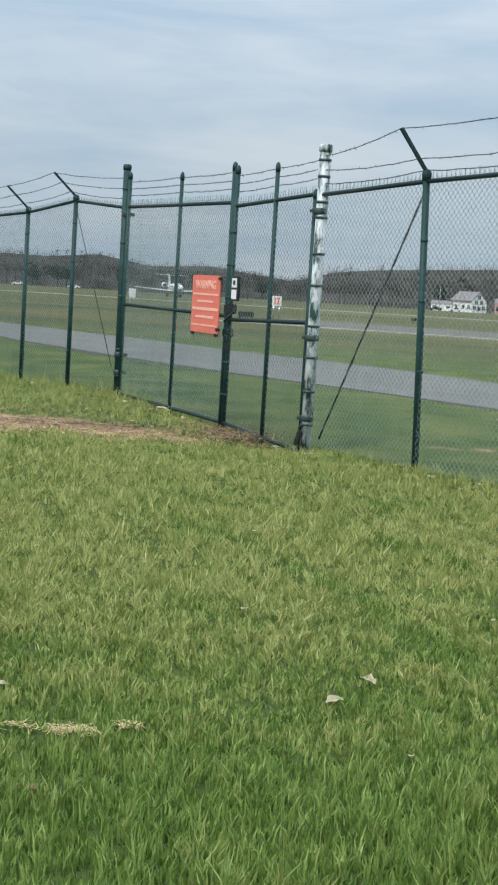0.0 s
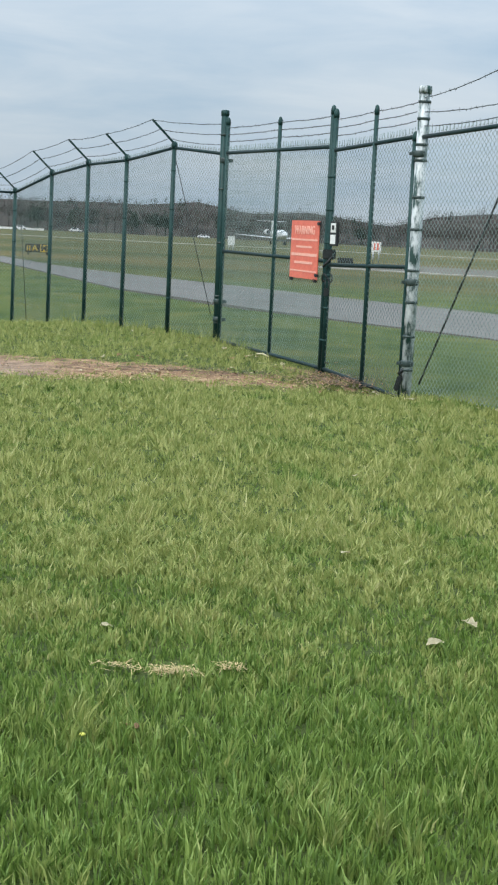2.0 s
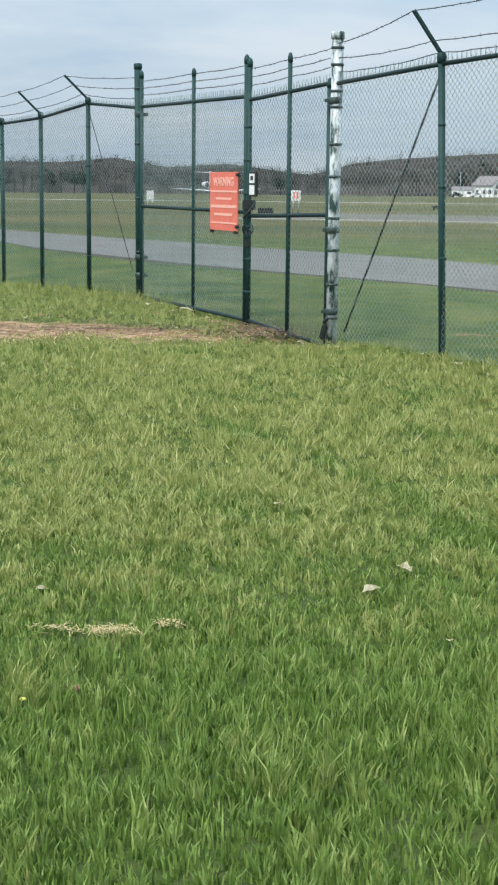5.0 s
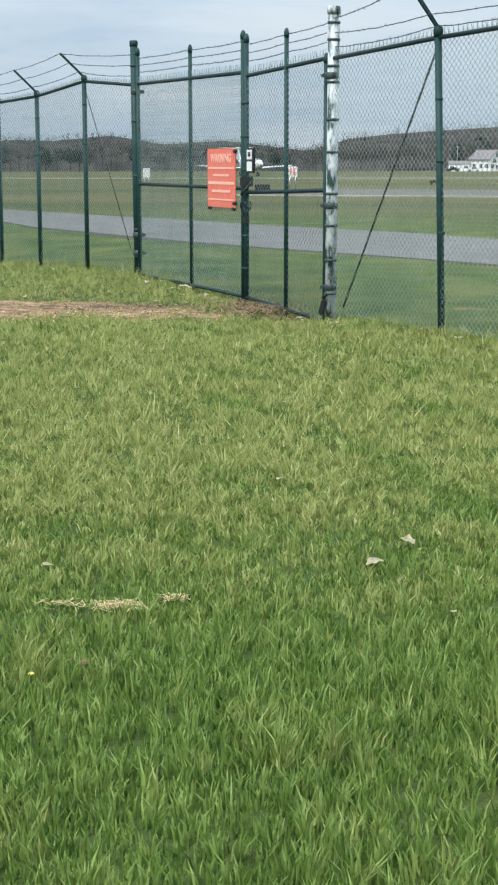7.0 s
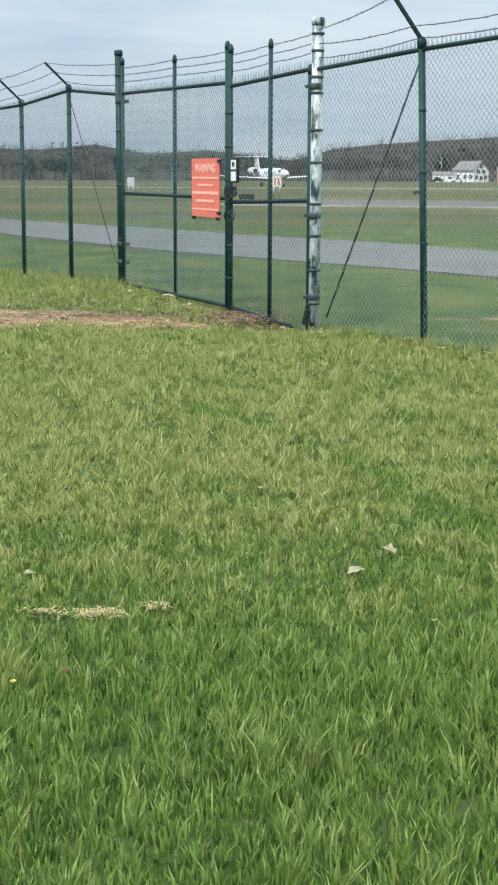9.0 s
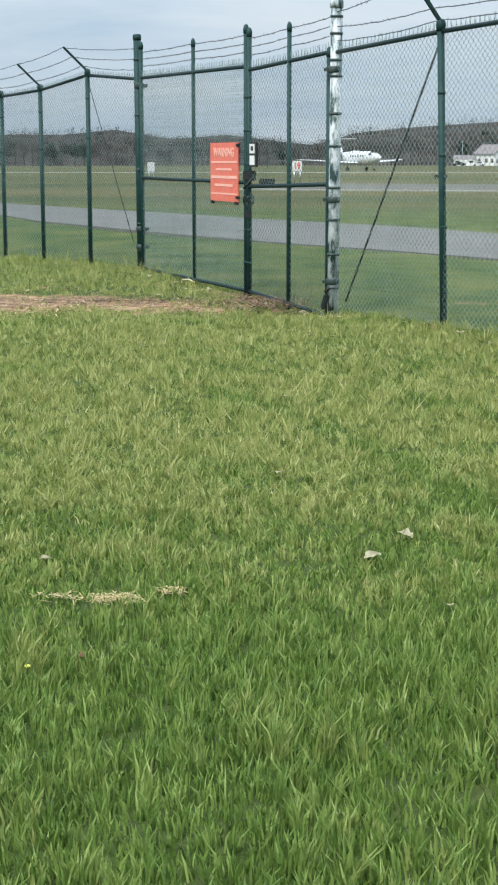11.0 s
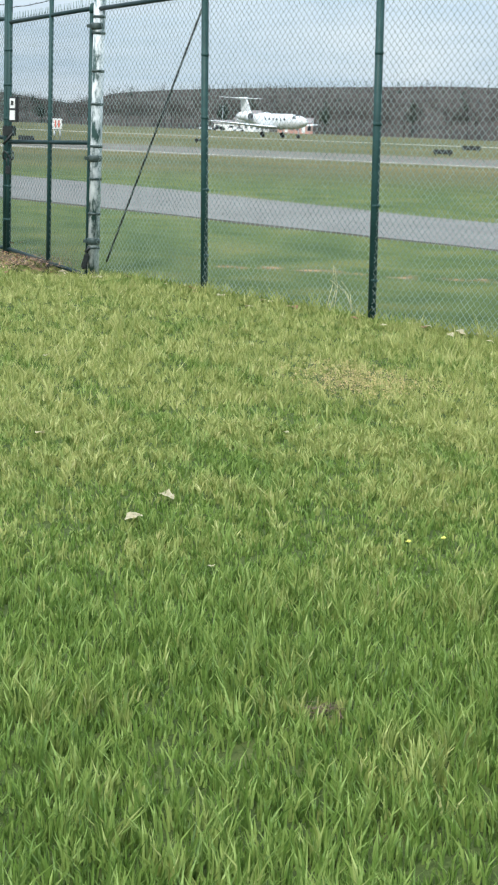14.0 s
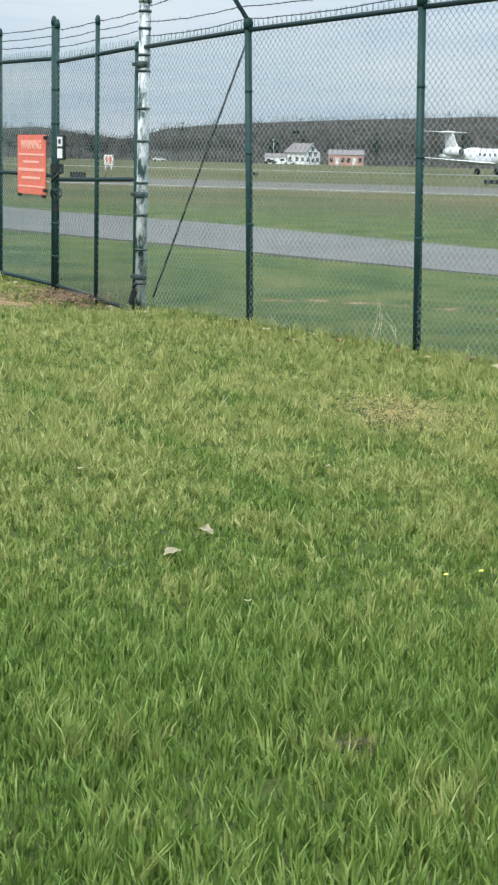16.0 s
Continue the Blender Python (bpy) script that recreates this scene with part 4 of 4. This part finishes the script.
    for s in (-1, 1):
        bm = bmesh.new()
        v = [bm.verts.new(p) for p in ((12.1, s * 0.05, 2.66), (11.5, s * 0.08, 2.84), (11.25, s * 0.62, 2.62), (11.4, s * 0.82, 2.32), (12.0, s * 0.64, 2.34))]
        bm.faces.new(v)
        bmesh.ops.solidify(bm, geom=bm.faces[:], thickness=0.05)
        part("windscreen", bm, GLASS_DARK, j)
    return j


business_jet = jet()


# ---------------------------------------------------------------- far woods
def woods(name, label, rows, material, seed, clump):
    """Many trees, each a trunk with a ragged crown of small twig clumps."""
    rng = np.random.default_rng(seed)
    V, F = [], []

    def tri(c, size):
        d = np.array([rng.normal(0, 0.55), rng.normal(0, 0.55), rng.uniform(0.2, 1.0)])
        d /= np.linalg.norm(d)
        s = np.array([d[1], -d[0], 0.02]) if clump != "pine" else rng.normal(size=3)
        s = s / (np.linalg.norm(s) + 1e-6)
        wide = (0.10 if clump != "pine" else 0.45) * size
        i = len(V)
        V.extend([(c - s * wide).tolist(), (c + s * wide).tolist(), (c + d * size * 2.4).tolist()])
        F.append((i, i + 1, i + 2))

    for az, dist, h, w in rows:
        x, y = math.sin(az) * dist - 0.3, math.cos(az) * dist - 3.0
        lean = rng.normal(0, 0.03, 2)
        i = len(V)
        for z, r in ((-1.9, 0.3), (h * 0.85, 0.07)):
            for k in range(3):
                a = k * 2.1
                V.append((x + math.cos(a) * r + lean[0] * z, y + math.sin(a) * r + lean[1] * z, z))
        for k in range(3):
            F.append((i + k, i + (k + 1) % 3, i + 3 + (k + 1) % 3, i + 3 + k))
        limbs = [(rng.uniform(0, 6.28), rng.uniform(0.25, 0.75), rng.uniform(0.35, 1.0)) for _ in range(9)]
        for a, z0, s in limbs:
            p0 = np.array([x + lean[0] * z0 * h, y, z0 * h])
            reach = w * s * (0.55 if clump == "pine" else 0.5)
            if clump == "pine":
                reach *= (1.15 - z0)
            p1 = p0 + np.array([math.cos(a) * reach, math.sin(a) * reach, h * (0.04 if clump == "pine" else rng.uniform(0.12, 0.30))])
            for q in range(34 if clump != "pine" else 60):
                f = rng.uniform(0.1, 1.05)
                tri(p0 + (p1 - p0) * f + rng.normal(0, 0.06 * w, 3), rng.uniform(0.35, 0.85) * (1 if clump != "pine" else 0.7))
        for q in range(90):
            z = rng.uniform(0.08, 1.0)
            sp = w * 0.30 * (1.15 - z) if clump == "pine" else w * 0.34 * math.sin(min(1, z + 0.2) * 2.6)
            tri(np.array([x + lean[0] * z * h + rng.normal(0, abs(sp)), y + rng.normal(0, abs(sp)), z * h]), rng.uniform(0.35, 0.85) * (1 if clump != "pine" else 0.7))
    ob = raw(name, V, F, material)
    return tagged(ob, label, "woods", kind="stuff")


def crest(az):
    """Height angle of the wood's top, in degrees, by the bearing in degrees."""
    return float(np.interp(az, [-16, -10, -7.5, -6, -4, -2.2, 0, 1.7, 3.0, 3.7, 4.6, 6.2, 8.7, 11.5, 12.7, 16, 20, 30], [0.8, 0.8, 0.87, 0.85, 1.05, 0.70, 0.85, 0.62, 0.46, 0.66, 0.93, 1.1, 1.27, 1.43, 1.48, 1.64, 1.7, 1.6]))


rng = np.random.default_rng(5)
rows_bare, rows_pine = [], []
for ring, (dist, cut, step) in enumerate(((620, 0.55, 0.22), (680, 0.74, 0.24), (755, 0.90, 0.24), (840, 1.0, 0.26))):
    az = -17.0
    while az < 27:
        az += step * rng.uniform(0.5, 1.5)
        d = dist + rng.uniform(-23, 23)
        h = (1.7 + d * math.tan(radians(crest(az) * cut))) * rng.uniform(0.94, 1.16)
        (rows_pine if rng.random() < (0.28 if -10 < az < -4.5 else 0.10) else rows_bare).append((radians(az), d, h, rng.uniform(7.2, 12.3)))
woods("woods_bare", "bare brown spring woods at the far edge of the airfield", rows_bare, WOODS, 1, "bare")
woods("woods_pine", "dark evergreen trees among the far woods", rows_pine, PINE, 2, "pine")


def hill():
    """The rise of ground that the woods stand on."""
    azs = np.arange(-30, 40.1, 0.5)
    V, F = [], []
    for a in azs:
        for d, k in ((616, 0.0), (640, 0.50), (725, 0.78), (870, 0.93), (1100, 0.0)):
            h = (1.7 + d * math.tan(radians(crest(a)))) * k - 0.3
            V.append((math.sin(radians(a)) * d - 0.3, math.cos(radians(a)) * d - 3, h if k else -2.2))
    for i in range(len(azs) - 1):
        for k in range(4):
            F.append((5 * i + k, 5 * (i + 1) + k, 5 * (i + 1) + k + 1, 5 * i + k + 1))
    ob = raw("backdrop_hill", V, F, HILL)
    smooth(ob)
    tagged(ob, "low wooded rise behind the airfield", "hill", kind="structure")


hill()


# ---------------------------------------------------------------- lawn details
def grass():
    """The lawn's blades in tufts: tall and thick near the camera, finer towards the fence."""
    rng = np.random.default_rng(11)
    CELLS, cell = rng.random((512, 512)), 0.046
    V, F, D, H = [], [], [], []
    total = 0
    for y0, y1, dens, hgt, wid, seg in ((-9.0, 26.0, 420, 0.046, 0.016, 1), (-0.4, 2.5, 10500, 0.054, 0.0072, 2), (2.5, 5.5, 9500, 0.038, 0.0078, 2), (5.5, 10.0, 6200, 0.034, 0.0125, 1), (10.0, 16.0, 4200, 0.034, 0.0150, 1), (16.0, 26.0, 1500, 0.045, 0.011, 1)):
        xl, xr = -0.3 - 0.235 * (y1 + 3.2) - 0.2, -0.3 + 0.32 * (y1 + 3.2) + 0.3
        per = 7
        wide = wid > 0.0155
        if wide:
            xl, xr = -14.0, 9.0
        n0 = int(dens * (y1 - y0) * (xr - xl) / per)
        cx, cy = rng.uniform(xl, xr, n0), rng.uniform(y0, y1, n0)
        tuft = rng.lognormal(0, 0.24 if seg == 2 else 0.36, n0)
        hue = rng.random(n0)
        ta = rng.uniform(0, 6.283, n0)
        tone = rng.normal(0, 0.12, n0)
        x = np.repeat(cx, per) + rng.normal(0, (0.011 if seg == 2 else 0.018) if not wide else 0.1, n0 * per)
        y = np.repeat(cy, per) + rng.normal(0, 0.011, n0 * per)
        tuft, ta, tone, hue = (np.repeat(q, per) for q in (tuft, ta, tone, hue))
        n = len(x)
        slack = np.abs(rng.normal(0, 0.5, n)) + 0.15
        keep = (x > -0.3 - 0.235 * (y + 3.2) - slack) & (x < -0.3 + 0.32 * (y + 3.2) + slack)
        if wide:
            keep = ~((x > -0.3 - 0.235 * (y + 3.2) - 0.2) & (x < -0.3 + 0.32 * (y + 3.2) + 0.2) & (y > -0.4))
        side = fence_side(x, y)
        keep &= side < 0.25
        lump = np.sin(x * 5.1 + 1.3 * np.sin(y * 3.3)) * np.sin(y * 4.3 + 1.7 * np.sin(x * 2.9))
        keep &= rng.random(n) < 0.82 + 0.25 * lump
        # tufts and gaps a hand's width across
        ci, cj = np.floor(x / cell).astype(int), np.floor(y / (cell * (1.8 if seg == 2 else 2.8))).astype(int)
        cv = CELLS[ci % 512, cj % 512]
        keep &= rng.random(n) < (0.45 + 0.66 * cv if seg == 2 else 0.34 + 0.78 * cv)
        b = bare_at(x, y)
        rag = 0.62 + 0.30 * np.sin(7.3 * x + 2 * np.sin(3.1 * y)) * np.sin(5.7 * y + 1.9 * np.sin(4.3 * x)) + 0.20 * np.sin(17 * x) * np.sin(13 * y + x)
        keep &= rng.random(n) > np.clip(b * (0.55 + rag) - 0.08, 0, 0.985)
        x, y, lump, b, side, tuft, ta, tone, cv, hue = (q[keep] for q in (x, y, lump, b, side, tuft, ta, tone, cv, hue))
        n = len(x)
        tall = 1.0 + (0.9 + 1.1 * sstep(17.5, 18.8, y)) * np.exp(-((side / 0.22) ** 2)) * rng.random(n) * (1 - np.clip(b, 0, 1))
        h = hgt * tuft * rng.lognormal(0, 0.2, n) * (0.72 + 0.56 * cv) * (1 + 0.22 * lump) * (1 - 0.7 * np.clip(b, 0, 1)) * tall * (1 - 0.25 * np.clip(yellow_at(x, y), -1, 1))
        ang, lean = ta + rng.normal(0, 0.9, n), rng.uniform(0.05, 0.62, n) * h * (1 + 0.6 * sstep(2.5, 6.0, y))
        wdir = rng.normal(0.0, 0.8, n)
        z = ground_z(x, y) - 0.004
        wx, wy = np.cos(wdir) * wid * 0.5, np.sin(wdir) * wid * 0.5
        lx, ly = np.cos(ang) * lean, np.sin(ang) * lean
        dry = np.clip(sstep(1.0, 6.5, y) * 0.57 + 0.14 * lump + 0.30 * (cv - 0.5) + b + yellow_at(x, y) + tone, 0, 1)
        row = lambda *c: np.stack(c, -1)
        if seg == 2:
            P = np.stack([row(x - wx, y - wy, z), row(x + wx, y + wy, z), row(x + wx * 0.8 + lx * 0.35, y + wy * 0.8 + ly * 0.35, z + h * 0.6), row(x - wx * 0.8 + lx * 0.35, y - wy * 0.8 + ly * 0.35, z + h * 0.6), row(x + lx, y + ly, z + h * 0.95)], 1)
            k = 5
            base = total + np.arange(n)[:, None] * k
            F += (base + [0, 1, 2, 3]).tolist() + (base + [3, 2, 4]).tolist()
        else:
            P = np.stack([row(x - wx, y - wy, z), row(x + wx, y + wy, z), row(x + lx, y + ly, z + h)], 1)
            k = 3
            base = total + np.arange(n)[:, None] * k
            F += (base + [0, 1, 2]).tolist()
        V.append(P.reshape(-1, 3))
        D.append(np.repeat(dry, k))
        H.append(np.repeat(0.6 * hue + 0.4 * cv if seg == 2 else 0.35 * hue + 0.65 * cv, k))
        total += n * k
    V, D, H = np.concatenate(V), np.concatenate(D), np.concatenate(H)
    me = bpy.data.meshes.new("grass")
    me.from_pydata(V, [], F)
    me.materials.append(BLADE)
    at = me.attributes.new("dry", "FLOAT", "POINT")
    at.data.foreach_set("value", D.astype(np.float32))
    at = me.attributes.new("tuft", "FLOAT", "POINT")
    at.data.foreach_set("value", H.astype(np.float32))
    tagged(new("grass", me), "short lush green lawn grass with yellowed patches", "grass", kind="stuff")


grass()


def leaf_thing(name, x, y, size, mat, seed, label, lift=0.03):
    """A dry curled leaf lying on the blades."""
    rng = random.Random(seed)
    bm = bmesh.new()
    n = 7
    rows = []
    for k in range(n):
        u = k / (n - 1)
        w = size * 0.34 * math.sin(math.pi * min(0.97, u * 0.92 + 0.06)) * rng.uniform(0.72, 1.2)
        z = size * (0.10 * math.sin(u * 3.0) + rng.uniform(-0.03, 0.06))
        rows.append([bm.verts.new(((u - 0.5) * size, -w, z + w * 0.18)), bm.verts.new(((u - 0.5) * size, 0, z)), bm.verts.new(((u - 0.5) * size, w, z + w * rng.uniform(0.05, 0.4)))])
    for a, b in zip(rows, rows[1:]):
        for k in range(2):
            bm.faces.new((a[k], b[k], b[k + 1], a[k + 1]))
    bmesh.ops.solidify(bm, geom=bm.faces[:], thickness=0.0012)
    ob = part(name, bm, mat)
    ob.matrix_basis = pose(x, y, float(ground_z(x, y)) + lift, rng.uniform(-12, 12), rng.uniform(-12, 12), rng.uniform(0, 360))
    return tagged(ob, label, "leaf", "fallen leaves")


leaf_thing("fallen_leaf", 0.30, 3.34, 0.09, DEAD_LEAF, 3, "pale dry curled leaf lying on the grass", 0.042)
leaf_thing("fallen_leaf", 0.475, 3.70, 0.095, DEAD_LEAF, 4, "pale dry curled leaf lying on the grass", 0.042)
leaf_thing("fallen_leaf", -0.026, 5.14, 0.07, DEAD_LEAF, 5, "pale dry curled leaf lying on the grass", 0.036)
leaf_thing("fallen_leaf", -0.816, 2.02, 0.09, BROWN_LEAF, 6, "brown dry curled leaf lying on the grass", 0.04)
lr = random.Random(9)
for k in range(46):
    y = lr.uniform(8.6, 22.5)
    xf = float(np.interp(y, [8, 10.5, 12.65, 14.5, 16.5, 20.83, 21.9, 27.96], [4.5, 3.09, 1.83, 0.86, -0.06, -1.62, -2.46, -6.06]))
    leaf_thing("fallen_leaf", xf - abs(lr.gauss(0.12, 0.22)) - 0.03, y, lr.uniform(0.06, 0.12), DEAD_LEAF if lr.random() < 0.7 else BROWN_LEAF, 100 + k, "dry leaf caught at the foot of the fence", 0.035)
for k in range(26):
    leaf_thing("fallen_leaf", lr.uniform(-3.6, 0.4), lr.uniform(14.0, 18.0), lr.uniform(0.06, 0.13), DEAD_LEAF if lr.random() < 0.6 else BROWN_LEAF, 200 + k, "dry leaf on the worn soil before the gate", 0.02)
for k in range(9):
    y = lr.uniform(1.5, 13)
    leaf_thing("fallen_leaf", lr.uniform(-0.25 - 0.17 * (y + 3), -0.25 + 0.26 * (y + 3)), y, lr.uniform(0.03, 0.07), DEAD_LEAF, 300 + k, "small dry leaf on the lawn", 0.03)


def straw_heap(x, y, w, d, n, seed, label, mat=None):
    rng = np.random.default_rng(seed)
    V, F = [], []
    for k in range(n):
        c = np.array([x + rng.normal(0, w), y + rng.normal(0, d), (0.022 if n < 500 else 0.004) + rng.uniform(0, 0.02)])
        a = rng.uniform(0, 6.283)
        t = np.array([math.cos(a), math.sin(a), rng.normal(0, 0.15)]) * (rng.uniform(0.008, 0.03) if n < 500 else rng.uniform(0.015, 0.045))
        s = np.array([-math.sin(a), math.cos(a), 0]) * (0.0016 if n < 500 else 0.006)
        i = len(V)
        V += [(c - t - s).tolist(), (c - t + s).tolist(), (c + t + s).tolist(), (c + t - s).tolist()]
        F.append((i, i + 1, i + 2, i + 3))
    return tagged(raw("dry_clippings", V, F, mat or STRAW), label, "clippings", kind="stuff")


straw_heap(-0.74, 2.76, 0.055, 0.03, 210, 1, "small heap of dry yellow grass clippings")
straw_heap(-0.52, 2.86, 0.03, 0.025, 60, 2, "small heap of dry yellow grass clippings")
straw_heap(-0.95, 2.80, 0.04, 0.03, 45, 3, "small heap of dry yellow grass clippings")
for k, (sx, sy) in enumerate(((2.10, 7.10), (1.95, 6.80), (2.30, 6.95), (2.15, 7.5))):
    straw_heap(sx, sy, 0.20, 0.26, 480, 10 + k, "yellowed dead grass in a dry spot of the lawn", DRY_GRASS)
straw_heap(0.651, 1.16, 0.04, 0.03, 60, 4, "small tuft of brown dead grass", THATCH)
straw_heap(-1.9, 14.7, 0.9, 0.45, 600, 5, "dry straw and debris scattered over the worn soil")
straw_heap(-2.3, 14.9, 1.0, 0.5, 900, 6, "brown leaf litter scattered over the worn soil", BROWN_LEAF)
straw_heap(-1.6, 15.6, 0.9, 0.28, 900, 8, "dark dead thatch along the edge of the worn soil", THATCH)
straw_heap(0.15, 15.5, 0.30, 0.6, 700, 9, "dark dead thatch gathered under the gate", THATCH)
straw_heap(0.0, 15.6, 0.28, 0.55, 600, 7, "brown leaf litter gathered under the gate", BROWN_LEAF)


def dandelion(x, y):
    d = thing("dandelion", (x, y, float(ground_z(x, y))))
    bm = bmesh.new()
    tube(bm, (0, 0, 0), (0.004, 0, 0.055), 0.002, 6)
    part("stem", bm, BLADE, d)
    bm = bmesh.new()
    for k in range(18):
        a = k * 2.4
        r = 0.004 + 0.008 * k / 18
        tube(bm, (0.004, 0, 0.055), (0.004 + math.cos(a) * r, math.sin(a) * r, 0.066 - 0.006 * k / 18), 0.0022, 4)
    part("flower", bm, DANDELION, d)
    return tagged(d, "yellow dandelion in the lawn", "flower", "dandelions")


dandelion(-0.96, 1.86)
dandelion(1.36, 2.9)
dandelion(1.52, 2.95)


def stalks(x, y, n, h, seed, label):
    rng = random.Random(seed)
    t = thing("dry_weed", (x, y, 0))
    for k in range(n):
        bm = bmesh.new()
        p = Vector((rng.uniform(-0.05, 0.05), rng.uniform(-0.05, 0.05), 0))
        tip = Vector((rng.uniform(-0.25, 0.08), rng.uniform(-0.1, 0.1), h * rng.uniform(0.6, 1.0)))
        q = p.lerp(tip, 0.5) + Vector((0.03, 0, 0.04))
        tube(bm, p, q, 0.004, 5, 0.003)
        tube(bm, q, tip, 0.003, 5, 0.0015)
        part("stalk", bm, STALK, t)
    return tagged(t, label, "weed")


def pale_stick(a, b, r):
    bm = bmesh.new()
    a, b = Vector(a), Vector(b)
    m = a.lerp(b, 0.55) + Vector((0, 0, 0.02))
    tube(bm, a, m, r, 8, r * 0.9)
    tube(bm, m, b, r * 0.9, 8, r * 0.6)
    return tagged(part("stick", bm, DEAD_LEAF), "pale broken stick lying at the foot of the gate", "stick")


pale_stick((-0.93, 18.50, 0.035), (-0.76, 18.28, 0.02), 0.012)
stalks(2.78, 10.95, 3, 0.55, 1, "dry pale weed stalks standing at the fence foot")
stalks(2.95, 10.85, 3, 0.35, 2, "dry pale weed stalks standing at the fence foot")
left_fence()


# ---------------------------------------------------------------- what moves
# the jet: seconds, sideways slope of the line of sight, heading
JET_ROWS = [(0, -0.0256, -77), (1.5, -0.0235, -77), (3, -0.0205, -76), (4.5, -0.0140, -75), (6.8, 0.0070, -74), (8, 0.0195, -72), (9.2, 0.0332, -71),
            (11.3, 0.0755, -68), (12, 0.0925, -67), (13.2, 0.1320, -66), (14, 0.1605, -65), (14.5, 0.1852, -65), (15, 0.2065, -64), (15.5, 0.2310, -63), (16, 0.2610, -62)]


def motions():
    rows = []
    for t, b, turn in JET_ROWS:
        d = 345 - 10.5 * t
        x = b * (d + 3) - 0.3
        rows.append((t, pose(x, d, float(ground_z(x, d)) + 0.03, 0, 0, turn)))
    walk(business_jet, rows)
    for car, x0 in ROAD_CARS:
        walk(car, [(t, pose(x0 - 17.3 * t, 556, -1.61, 0, 0, 180)) for t in (0.0, 8.0, 16.0)])


motions()
